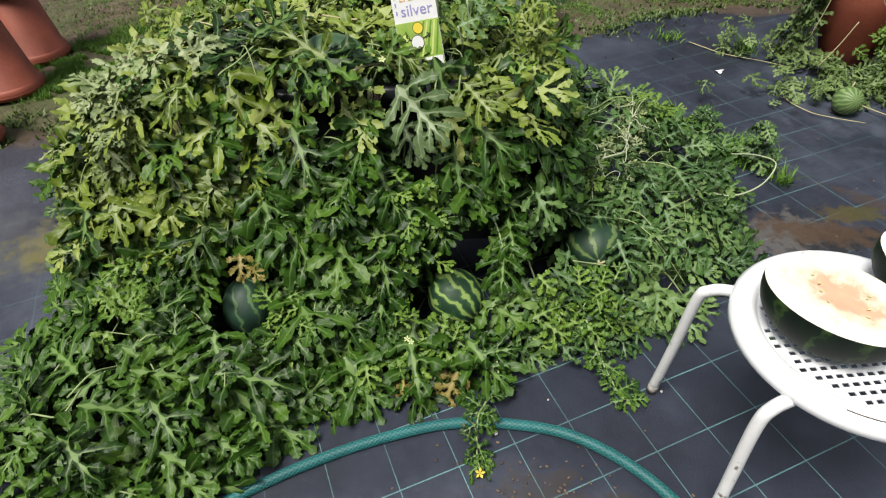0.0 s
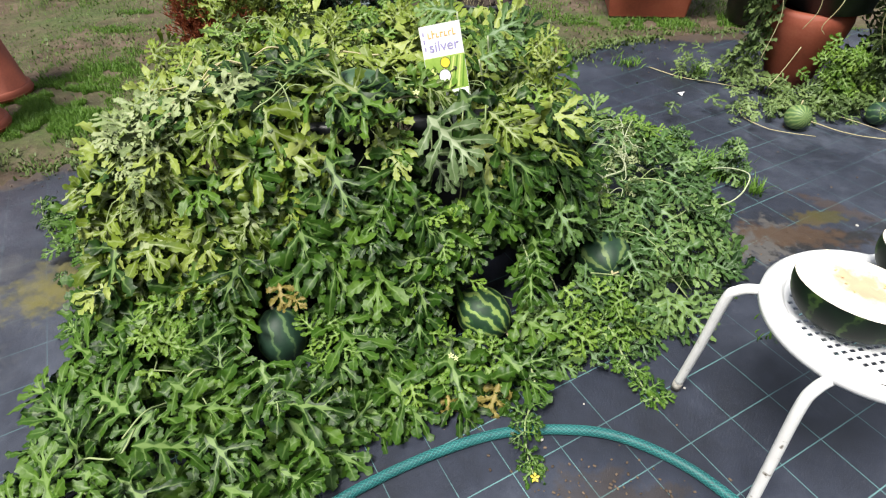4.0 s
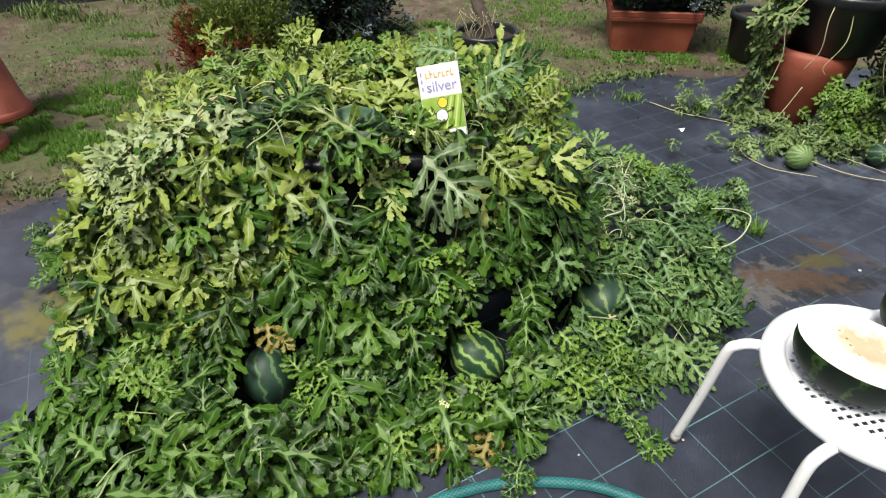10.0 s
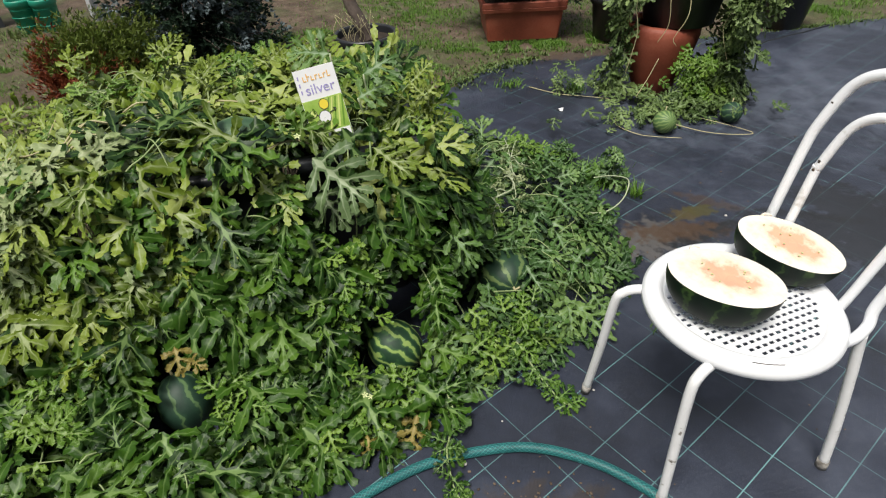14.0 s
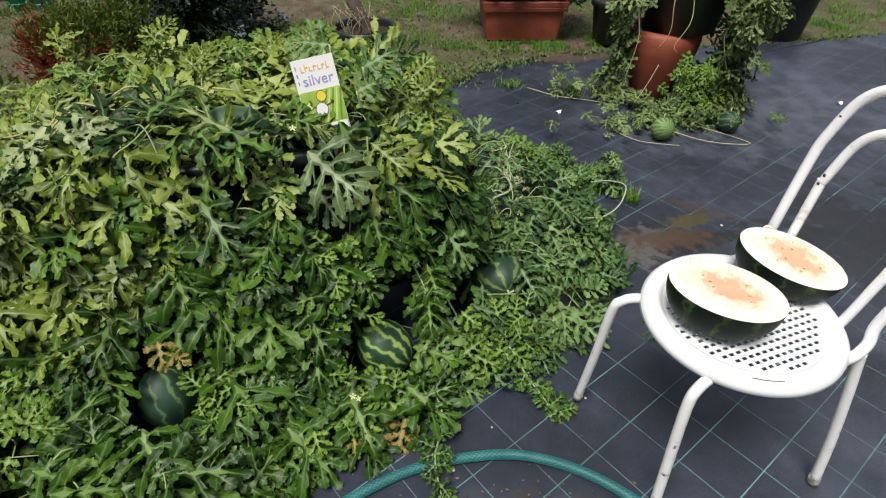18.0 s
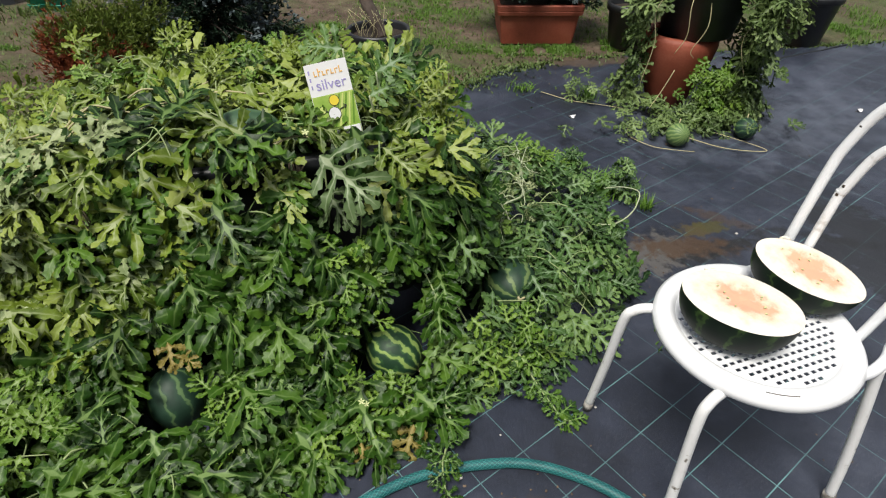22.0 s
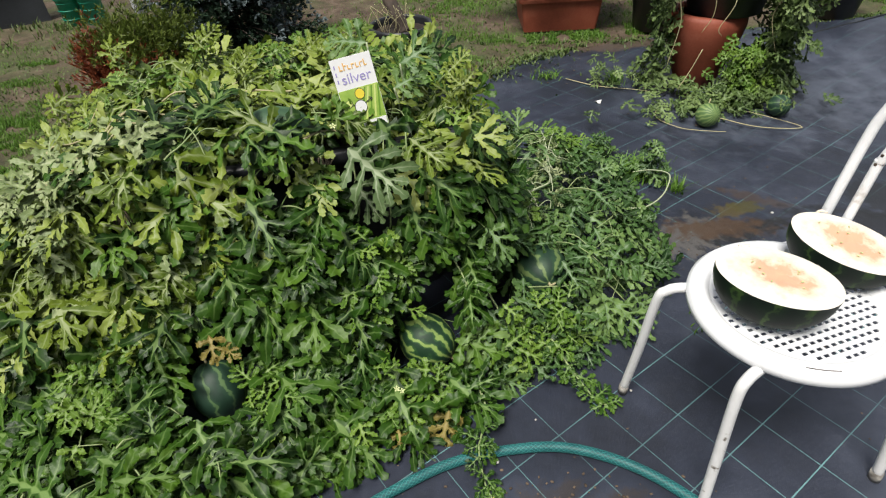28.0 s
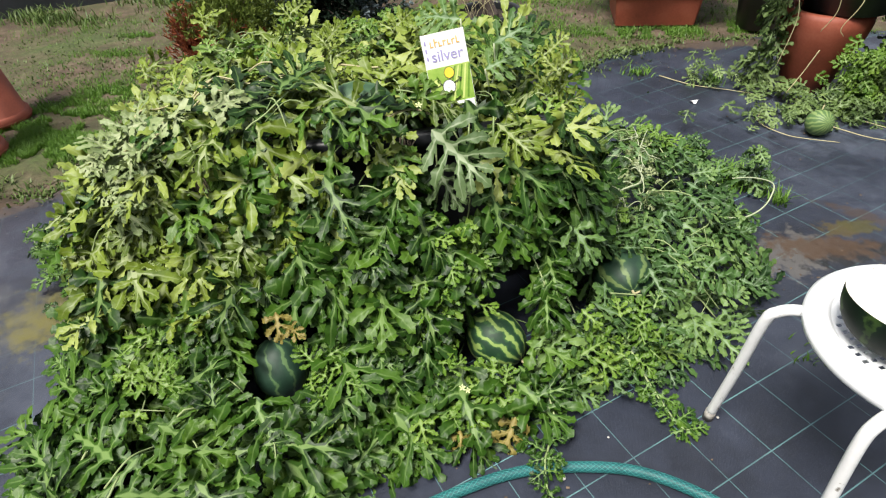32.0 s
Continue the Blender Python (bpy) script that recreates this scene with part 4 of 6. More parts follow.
        if h and h > 0.28:
            pale.append((np.array((x, y, h + r.uniform(0.0, 0.05))), np.array((r.normal(0, 0.4), -0.4 + r.normal(0, 0.4), 1.0)), r.normal(size=3) + (0, 0, -0.4), r.uniform(0.08, 0.13)))
    scatter("pale_leaves", pale, LEAVES, LEAF_PALE, plant, "bleached, half curled leaves", 4)
    # large greyish leaves rising behind the label card, on upright stalks
    for base, tip, size, along in (((-0.42, 0.76, 0.62), (-0.394, 0.74, 0.835), 0.115, (-1, 0, 0.1)), ((-0.33, 0.76, 0.62), (-0.31, 0.74, 0.775), 0.105, (0.75, 0, 0.6)), ((-0.34, 0.74, 0.60), (-0.33, 0.72, 0.715), 0.10, (0.5, -0.3, 0.6))):
        b, e = Vector(base), Vector(tip)
        piece("stalk", mesh_of("stalk", *tube(smooth_line([b, b.lerp(e, 0.5) + Vector((0.012, 0, 0)), e], 4), 0.0034, 6, taper=0.7), BLEACHED), plant)
        scatter("grey_leaf", [(np.array(tip), np.array((0.1, -0.75, 0.65)), np.array(along, float), size)], LEAVES[2:4], LEAF_RIGHT, plant, "large greyish green leaf", int(size * 1000))
    dry = [(np.array((-0.774, 0.174, 0.3)), np.array((0.2, -0.6, 0.8)), np.array((0.3, -0.6, -0.7)), 0.075), (np.array((-0.741, 0.161, 0.27)), np.array((-0.2, -0.6, 0.8)), np.array((0.8, -0.2, -0.4)), 0.055), (np.array((-0.966, 0.356, 0.36)), np.array((0.5, -0.8, 0.4)), np.array((0.3, -0.2, -1)), 0.09),
           (np.array((-0.17, 0.13, 0.075)), np.array((0.1, -0.6, 0.8)), np.array((-0.2, -1, -0.4)), 0.12), (np.array((-0.30, 0.08, 0.06)), np.array((0.1, -0.6, 0.8)), np.array((0.2, -1, -0.5)), 0.10)]
    scatter("withered_leaves", dry, CURLED + SMALL, LEAF_DRY, plant, "yellowed, withered leaves", 5)
    # stems: runners over the canopy and down the tub
    stems = []
    for k in range(190):
        x, y = r.uniform(-1.6, 0.45), r.uniform(-0.5, 1.3)
        if canopy(x, y) is None:
            continue
        ang = r.uniform(0, 6.28)
        pts, ok = [], True
        for i in range(6):
            h = canopy(x, y)
            if h is None:
                break
            p = Vector((x, y, max(h + r.uniform(-0.05, 0.012), 0.01)))
            if hidden_gap(p):
                break
            pts.append(p)
            ang += r.normal(0, 0.5)
            x, y = x + 0.07 * math.cos(ang), y + 0.07 * math.sin(ang)
        if len(pts) > 2:
            stems.append(tube(smooth_line(pts, 4), r.uniform(0.0013, 0.0026), 5))
    piece("stem_tangle", mesh_of("stem_tangle", *joined(stems), VINE), plant)["kind"] = "stuff"
    hang = []
    for x0, z0, drop in ((-0.30, 0.62, 0.30), (-0.44, 0.60, 0.34), (-0.52, 0.60, 0.26), (-0.92, 0.58, 0.30), (-0.70, 0.58, 0.22), (-0.36, 0.60, 0.45)):
        y0 = 0.50 + 0.34 * (x0 + 0.66)
        hang.append(smooth_line([(x0, y0 + 0.06, z0 + 0.03), (x0 + 0.01, y0 - 0.03, z0), (x0 + 0.012, y0 - 0.05, z0 - drop * 0.4), (x0 - 0.005, y0 - 0.055, z0 - drop * 0.7), (x0 + 0.01, y0 - 0.06, z0 - drop)], 4))
    for line in hang:
        piece("hanging_stem", mesh_of("hanging_stem", *tube(line, 0.0026, 6), VINE), plant)
    # dry straw-coloured stems at the corner
    for x0, y0, ang, n in ((-1.20, 0.42, 0.10, 7), (-1.15, 0.36, 0.30, 6), (-1.22, 0.50, 0.05, 8), (-1.05, 0.55, 0.5, 6), (-1.26, 0.34, 0.5, 5), (-1.00, 0.70, -0.3, 6), (-0.60, 0.50, 0.1, 5), (-1.30, 0.46, 0.2, 6), (-1.24, 0.38, 0.0, 5), (-0.90, 0.62, 0.2, 6), (-0.80, 0.75, -0.4, 5), (-1.34, 0.56, 0.3, 6), (-0.45, 0.70, 0.9, 4)):
        line = []
        for k in range(n):
            line.append((x0, y0, (canopy(x0, y0) or 0.6) + 0.012 * math.sin(1.7 * k) + 0.012))
            ang += r.normal(0, 0.28)
            x0, y0 = x0 + 0.045 * math.cos(ang), y0 + 0.045 * math.sin(ang)
        piece("dry_stem", mesh_of("dry_stem", *tube(smooth_line(line, 4), r.uniform(0.0026, 0.0042), 7, taper=0.6), VINE_DRY), plant, "straw-coloured dry stem")
    for x, y, z in ((-0.50, 0.545, 0.60), (-0.98, 0.335, 0.60)):
        strands = [tube(smooth_line([(x + r.normal(0, 0.010), y, z), (x + r.normal(0, 0.016), y - 0.02, z - 0.05), (x + r.normal(0, 0.016), y - 0.01, z - 0.10)], 4), 0.0024, 5, taper=0.4) for _ in range(8)]
        piece("withered_tuft", mesh_of("withered_tuft", *joined(strands), BROWN), plant, "brown withered stem tuft")
    # bleached tangle on the low right side
    tangle = []
    main = smooth_line([(0.12, 1.24, 0.27), (0.14, 1.12, 0.29), (0.13, 1.00, 0.29), (0.14, 0.93, 0.28), (0.07, 0.86, 0.28), (0.09, 0.80, 0.26)], 5)
    tangle.append(tube(main, 0.0042, 6, taper=0.7))
    for k in range(30):
        c = Vector(main[int(r.integers(0, len(main)))])
        d = Vector((r.normal(0, 0.05), r.normal(0, 0.05), r.normal(0, 0.02)))
        tangle.append(tube(smooth_line([c, c + d * 0.6 + Vector((0, 0, 0.015)), c + d * 1.1 + Vector((0, 0, 0.005)), c + d * 1.3 + Vector((r.normal(0, 0.02), r.normal(0, 0.02), -0.01))], 4), 0.0021, 5, taper=0.5))
    piece("tangle", mesh_of("tangle", *joined(tangle), BLEACHED), plant, "bleached tangle of thin stems")["kind"] = "stuff"
    crisp = [(np.array(main[int(r.integers(0, len(main)))]) + r.normal(0, 0.035, 3) * (1, 1, 0.4), r.normal(size=3) + (0, 0, 0.8), r.normal(size=3), r.uniform(0.02, 0.045)) for _ in range(70)]
    scatter("bleached_leaves", crisp, CURLED + SMALL, LEAF_PALE, plant, "tiny bleached shrivelled leaves", 12)
    # runners that leave the patch over the fabric
    runners = [
        [(-0.10, 0.24, 0.06), (-0.075, 0.17, 0.030), (-0.085, 0.08, 0.040), (-0.09, 0.035, 0.046), (-0.075, -0.03, 0.014), (-0.055, -0.075, 0.012)],
        [(0.10, 0.42, 0.08), (0.15, 0.33, 0.05), (0.19, 0.27, 0.030), (0.235, 0.215, 0.012), (0.27, 0.215, 0.008)],
        [(0.36, 0.98, 0.16), (0.43, 1.00, 0.12), (0.50, 1.03, 0.10), (0.57, 1.10, 0.09), (0.62, 1.18, 0.09), (0.64, 1.25, 0.11), (0.57, 1.25, 0.13), (0.49, 1.22, 0.14)],
        [(-1.62, 0.42, 0.10), (-1.80, 0.44, 0.05), (-1.92, 0.52, 0.04), (-2.02, 0.60, 0.05), (-2.06, 0.66, 0.09)],
        [(-0.16, 0.60, 0.22), (-0.08, 0.50, 0.17), (-0.03, 0.43, 0.13), (0.00, 0.40, 0.11), (0.05, 0.44, 0.14)],
    ]
    for k, line in enumerate(runners):
        piece("runner", mesh_of("runner", *tube(smooth_line(line, 6), 0.0036, 6, taper=0.6), BLEACHED if k == 2 else VINE), plant, "bleached creeping stem" if k == 2 else "pale green creeping stem")
    little = []
    for line in runners[:2] + runners[3:4]:
        pts = smooth_line(line, 4)
        for p in pts[3::2]:
            for s in (-1, 1):
                little.append((np.array(p) + (0, 0, 0.004), np.array((r.normal(0, 0.3), -0.2, 1.0)), np.array((s * 1.0, r.normal(0, 0.7), 0.1)), r.uniform(0.035, 0.065)))
    for _ in range(26):
        t = r.uniform(0, 1)
        p = (-1.62 - 0.40 * t, 0.42 + 0.18 * t + r.normal(0, 0.05), 0.05 + 0.03 * r.random())
        little.append((np.array(p), np.array((r.normal(0, 0.3), -0.2, 1.0)), r.normal(size=3), r.uniform(0.05, 0.08)))
    scatter("runner_leaves", little, SMALL, LEAF_FRONT, plant, "small young leaves along the runners", 6)
    # bright young shoots
    young = []
    for cx, cy, n, sp in ((-0.37, 0.33, 26, 0.045), (-0.28, 0.10, 22, 0.05), (-0.20, 0.18, 16, 0.04), (0.02, 0.40, 22, 0.05), (0.16, 0.44, 14, 0.04), (-0.62, 0.05, 14, 0.05), (-1.0, 0.02, 18, 0.06), (-0.75, 1.05, 20, 0.08), (-0.40, 0.95, 24, 0.07), (-1.1, 0.75, 14, 0.07), (-0.05, 0.75, 14, 0.05), (0.25, 1.30, 20, 0.06)):
        for _ in range(n):
            x, y = r.normal(cx, sp), r.normal(cy, sp)
            h = canopy(x, y)
            if h is None or hidden_gap(Vector((x, y, h))):
                continue
            young.append((np.array((x, y, h + r.uniform(-0.01, 0.045))), np.array((r.normal(0, 0.4), -0.35 + r.normal(0, 0.3), 1.0)), r.normal(size=3), r.uniform(0.045, 0.085)))
    scatter("young_leaves", young, SMALL + LEAVES[2:5], LEAF_YOUNG, plant, "bright yellow-green young leaves", 9)
    # upright shoots along the skyline
    for x, y, h0, lean in ((-1.18, 0.92, 0.09, -0.05), (-0.98, 0.95, 0.10, 0.03), (-0.86, 0.86, 0.08, 0.05), (-0.47, 0.86, 0.12, -0.06), (-0.25, 0.88, 0.12, 0.07), (-0.20, 0.82, 0.10, 0.06), (-1.35, 0.80, 0.10, -0.06), (-0.66, 0.98, 0.09, 0.02)):
        z0 = (canopy(x, y) or 0.6) - 0.03
        top = Vector((x + lean, y - 0.02, z0 + h0))
        piece("shoot", mesh_of("shoot", *tube(smooth_line([(x, y, z0 - 0.05), (x + lean * 0.3, y, z0 + h0 * 0.5), top], 4), 0.0045, 6, taper=0.6), VINE), plant)
        spots = [(np.array(top) - (0, 0, 0.022 * k), np.array((r.normal(0, 0.5), -0.9, 0.5)), np.array((math.cos(2.4 * k), 0.2, 0.9 - 0.1 * k)), r.uniform(0.055, 0.095)) for k in range(6)]
        scatter("shoot_leaves", spots, LEAVES + CURLED, LEAF_TOP, plant, seed=int(100 * (x + 3)))
    # blossoms
    for x, y, z, mt, s in ((-0.052, -0.085, 0.018, FLOWER, 0.011), (-0.30, 0.13, 0.16, BLOSSOM, 0.008), (-0.285, 0.12, 0.165, BLOSSOM, 0.007), (-0.63, 0.40, 0.40, BLOSSOM, 0.010), (-0.46, 0.52, 0.70, BLOSSOM, 0.009)):
        v, f = [(0, 0, 0.0)], []
        for k in range(5):
            a = 2 * math.pi * k / 5
            o = len(v)
            for da, rr_, zz in ((-0.45, 0.75, 0.35), (0.0, 1.15, 0.30), (0.45, 0.75, 0.35)):
                v.append((rr_ * s * math.cos(a + da), rr_ * s * math.sin(a + da), zz * s))
            f += [(0, o, o + 1), (0, o + 1, o + 2)]
        piece("blossom", mesh_of("blossom", v, f, mt), plant, at=pose(x, y, z, 25, 0, 30))
    return plant


def build_melons():
    for name, c, rad, tilt, skin, label in MELONS:
        v, f = lathe([(rad[0] * math.sin(math.pi * k / 18) * (1 + 0.02 * math.sin(k)), -rad[2] * math.cos(math.pi * k / 18)) for k in range(1, 18)], 40)
        n = len(v)
        v += [(0, 0, -rad[2] * 0.985), (0, 0, rad[2] * 0.965)]
        f += [(n, (k + 1) % 40, k) for k in range(40)] + [(n + 1, n - 40 + k, n - 40 + (k + 1) % 40) for k in range(40)]
        m = thing(name, label, "watermelon", pose(*c), group="watermelons on the vines")
        body = piece("rind", mesh_of("rind", v, f, skin), m, at=pose(0, 0, 0, *tilt))
        top = (pose(0, 0, 0, *tilt) @ Vector((0, 0, rad[2] * 0.96)))
        piece("stalk", mesh_of("stalk", *tube(smooth_line([top, top * 1.18, top * 1.3 + Vector((0.012, 0.01, 0.008))], 3), 0.0045, 6, taper=0.7), VINE_DRY), m)


build_melons()
PLANT = grow()

# ---- white chair with the cut melon ----
BACK = 22  # the backrest's bearing


def build_chair():
    ch = thing("garden_chair", "white enamelled metal garden chair with a perforated round seat, chipped", "chair", pose(0.583, 0.160, 0, 0, 0, BACK))
    ch.scale = (1, 1, 1.055)
    # seat: rolled rim and a perforated plate
    rim = [(0.1665, 0.4284), (0.1745, 0.4365), (0.187, 0.440), (0.203, 0.436), (0.213, 0.424), (0.213, 0.412), (0.204, 0.402), (0.196, 0.402)]
    piece("seat_rim", mesh_of("seat_rim", *lathe(rim, 72), WHITE), ch)
    piece("scratch", mesh_of("scratch", *tube([(0.195 * math.cos(a), 0.195 * math.sin(a), 0.4378) for a in (radians(232 + 2 * k) for k in range(10))], 0.0013, 4), CHIP), ch, "chipped paint line")
    bm = bmesh.new()
    cell = 0.0174
    n = int(0.176 / cell) + 1
    grid = {}

    def vert(x, y, z):
        key = (round(x, 5), round(y, 5), z)
        if key not in grid:
            grid[key] = bm.verts.new((x, y, z))
        return grid[key]

    top_z, low_z = 0.4285, 0.4262
    for i in range(-n, n + 1):
        for j in range(-n, n + 1):
            cx, cy = i * cell, j * cell
            rad = math.hypot(cx, cy)
            if rad > 0.178:
                continue
            h = cell / 2
            outer = [(cx - h, cy - h), (cx + h, cy - h), (cx + h, cy + h), (cx - h, cy + h)]
            if rad > 0.159:
                bm.faces.new([vert(x, y, top_z) for x, y in outer])
                continue
            w, d = 0.0060, 0.0040
            inner = [(cx - w, cy - d), (cx + w, cy - d), (cx + w, cy + d), (cx - w, cy + d)]
            for k in range(4):
                a, b, c, e = outer[k], outer[(k + 1) % 4], inner[(k + 1) % 4], inner[k]
                bm.faces.new([vert(*a, top_z), vert(*b, top_z), vert(*c, top_z), vert(*e, top_z)])
                bm.faces.new([vert(*e, top_z), vert(*c, top_z), vert(*c, low_z), vert(*e, low_z)])
    me = bpy.data.meshes.new("seat")
    bm.to_mesh(me)
    bm.free()
    me.materials.append(WHITE)
    piece("seat", me, ch, "perforated seat plate")
    r = 0.0118
    for side in (1, -1):
        if side > 0:
            line = smooth_line([(-0.120, 0.115, 0.406), (-0.170, 0.140, 0.407), (-0.198, 0.152, 0.397), (-0.211, 0.161, 0.365), (-0.215, 0.176, 0.20), (-0.219, 0.198, 0.012)], 6)
        else:
            line = smooth_line([(-0.110, -0.092, 0.406), (-0.165, -0.107, 0.407), (-0.202, -0.115, 0.394), (-0.217, -0.120, 0.352), (-0.224, -0.136, 0.20), (-0.231, -0.156, 0.012)], 6)
        leg = piece("leg", mesh_of("leg", *tube(line, r, 14), LEG_PAINT), ch)
        piece("foot", mesh_of("foot", *tube([line[-2].lerp(line[-1], 0.35), (line[-1].x, line[-1].y, 0.0)], r + 0.0012, 14), FOOT), leg, "dirt-stained foot")
        # back leg
        line = smooth_line([(0.172, side * 0.166, 0.412), (0.177, side * 0.171, 0.375), (0.184, side * 0.184, 0.30), (0.195, side * 0.208, 0.15), (0.203, side * 0.226, 0.012)], 6)
        leg = piece("leg", mesh_of("leg", *tube(line, r, 14), LEG_PAINT), ch)
        piece("foot", mesh_of("foot", *tube([line[-2].lerp(line[-1], 0.35), (line[-1].x, line[-1].y, 0.0)], r + 0.0022, 14), FOOT), leg, "dirt-stained foot")
    lean = lambda z: 0.185 + 0.25 * (z - 0.43)
    for name, w0, w, z0, top, rr in (("back_frame", 0.152, 0.164, 0.47, 0.862, 0.0118), ("inner_back_frame", 0.098, 0.113, 0.44, 0.785, 0.0105)):
        pts = []
        if name == "back_frame":  # the tube sweeps forward at its foot to the seat's rim
            pts += [(0.105, 0.172, 0.416), (0.150, 0.169, 0.414), (0.182, 0.163, 0.432)]
        else:
            pts += [(0.170, 0.094, 0.412), (0.184, 0.095, 0.424)]
        for u, z in ((w0, z0), (w0 + (w - w0) * 0.5, z0 + 0.10), (w, z0 + 0.20), (w * 0.985, top - 0.14), (w * 0.84, top - 0.055), (w * 0.52, top - 0.014), (0, top)):
            pts.append((lean(z), u, z))
        pts += [(x, -u, z) for x, u, z in pts[-2::-1]]
        piece(name, mesh_of(name, *tube(smooth_line(pts, 6), rr, 14), WHITE), ch)
    for u, z in ((0.152, 0.770), (0.110, 0.660), (0.112, 0.640)):
        piece("chip", mesh_of("chip", *bevelled_box(0.005, 0.006, 0.006, 0.0012, at=(0.185 + 0.25 * (z - 0.43) - 0.0095, u, z)), CHIP), ch, "rusty chip")
    return ch


def half_melon(at, length, width, depth, label, seed):
    m = thing("halved_watermelon", label, "watermelon", at, group="cut watermelon halves")
    r = np.random.default_rng(seed)
    seg, rings = 48, 12
    v, f = [], []
    for i in range(rings):
        t = (math.pi / 2) * i / rings
        for k in range(seg):
            a = 2 * math.pi * k / seg
            q, s = math.cos(t) ** 0.66, math.sin(t) ** 0.95 if t else 0.0
            v.append((length / 2 * math.cos(a) * q, width / 2 * math.sin(a) * q, -depth * s))
    v.append((0, 0, -depth))
    for i in range(rings - 1):
        for k in range(seg):
            a, b = i * seg + k, i * seg + (k + 1) % seg
            f.append((a, a + seg, b + seg, b))
    f += [((rings - 1) * seg + k, len(v) - 1, (rings - 1) * seg + (k + 1) % seg) for k in range(seg)]
    piece("rind", mesh_of("rind", v, f, RIND_CUT), m, "very dark green rind")
    v, f = [], []
    for i in range(14):
        q = 1 - i / 14
        for k in range(seg):
            a = 2 * math.pi * k / seg
            x, y = length / 2 * math.cos(a) * q, width / 2 * math.sin(a) * q
            z = 0.004 * (1 - q ** 6) + 0.0035 * noise.noise((x * 40, y * 40, seed)) * (1 - q ** 4) - 0.003 * max(0, 1 - q * 1.8)
            v.append((x, y, z))
    v.append((0, 0, 0))
    for i in range(13):
        for k in range(seg):
            a, b = i * seg + k, i * seg + (k + 1) % seg
            f.append((a, b, b + seg, a + seg))
    f += [(13 * seg + k, 13 * seg + (k + 1) % seg, len(v) - 1) for k in range(seg)]
    piece("flesh", mesh_of("flesh", v, f, FLESH), m, "pale cream flesh with pinkish heart")
    nub = tube(smooth_line([(-length * 0.32, width * 0.40, -0.002), (-length * 0.30, width * 0.405, 0.006), (-length * 0.24, width * 0.43, 0.004)], 3), 0.0035, 6, taper=0.5)
    piece("torn_edge", mesh_of("torn_edge", *nub, FLESH), m)
    seeds = []
    for _ in range(9):
        a, q = r.uniform(0, 6.28), r.uniform(0.25, 0.62)
        x, y = length / 2 * math.cos(a) * q, width / 2 * math.sin(a) * q
        sv, sf = lathe([(0.0008, -0.003), (0.0019, 0), (0.0008, 0.003)], 6)
        mm = pose(x, y, 0.006, 90, 0, r.uniform(0, 180))
        seeds.append(([mm @ Vector(p) for p in sv], sf))
    piece("seeds", mesh_of("seeds", *joined(seeds), BLOSSOM), m, "unripe white seeds")["kind"] = "stuff"
    return m


build_chair()
half_melon(pose(0.512, 0.130, 0.551, -3, 3, -21), 0.236, 0.190, 0.098, "halved watermelon, pale cream flesh, on the white chair", 3)
half_melon(pose(0.700, 0.248, 0.545, 3, 9, -31), 0.232, 0.160, 0.090, "second half of the cut watermelon leaning on the chair", 5)

# ---- garden hose ----


def build_hose():
    hose = thing("garden_hose", "teal garden hose with woven thread in an arc on fabric", "hose")
    pts = smooth_line([(-1.30, -1.10, 0.012), (-0.85, -0.62, 0.012), (-0.58, -0.31, 0.012), (-0.42, -0.155, 0.012), (-0.27, -0.045, 0.013), (-0.14, 0.025, 0.013), (0.00, 0.062, 0.013), (0.13, 0.072, 0.013), (0.26, 0.040, 0.013), (0.37, -0.02, 0.013), (0.48, -0.12, 0.012), (0.62, -0.33, 0.012), (0.66, -0.62, 0.012), (0.50, -1.2, 0.012)], 10)
    piece("jacket", mesh_of("jacket", *tube(pts, 0.0125, 14), HOSE), hose)
    threads = []
    pv = [Vector(p) for p in pts]
    for k in range(8):
        for sign in (1, -1):
            line, a = [], 2 * math.pi * k / 8
            for i in range(20, 105):
                p, q = pv[i], pv[min(i + 1, len(pv) - 1)]
                steps = 5
                for s in range(steps):
                    c = p.lerp(q, s / steps)
                    d = (q - p).normalized()
                    side = d.cross(Vector((0, 0, 1))).normalized()
                    a += sign * (q - p).length / steps / 0.0125 * 0.75
                    line.append(c + 0.0122 * (math.cos(a) * side + math.sin(a) * side.cross(d)))
            threads.append(tube(line, 0.00085, 3, ends=False))
    piece("thread", mesh_of("thread", *joined(threads), RIB), hose, "lighter teal braid")["kind"] = "stuff"


build_hose()

# ---- product card on a stick ----


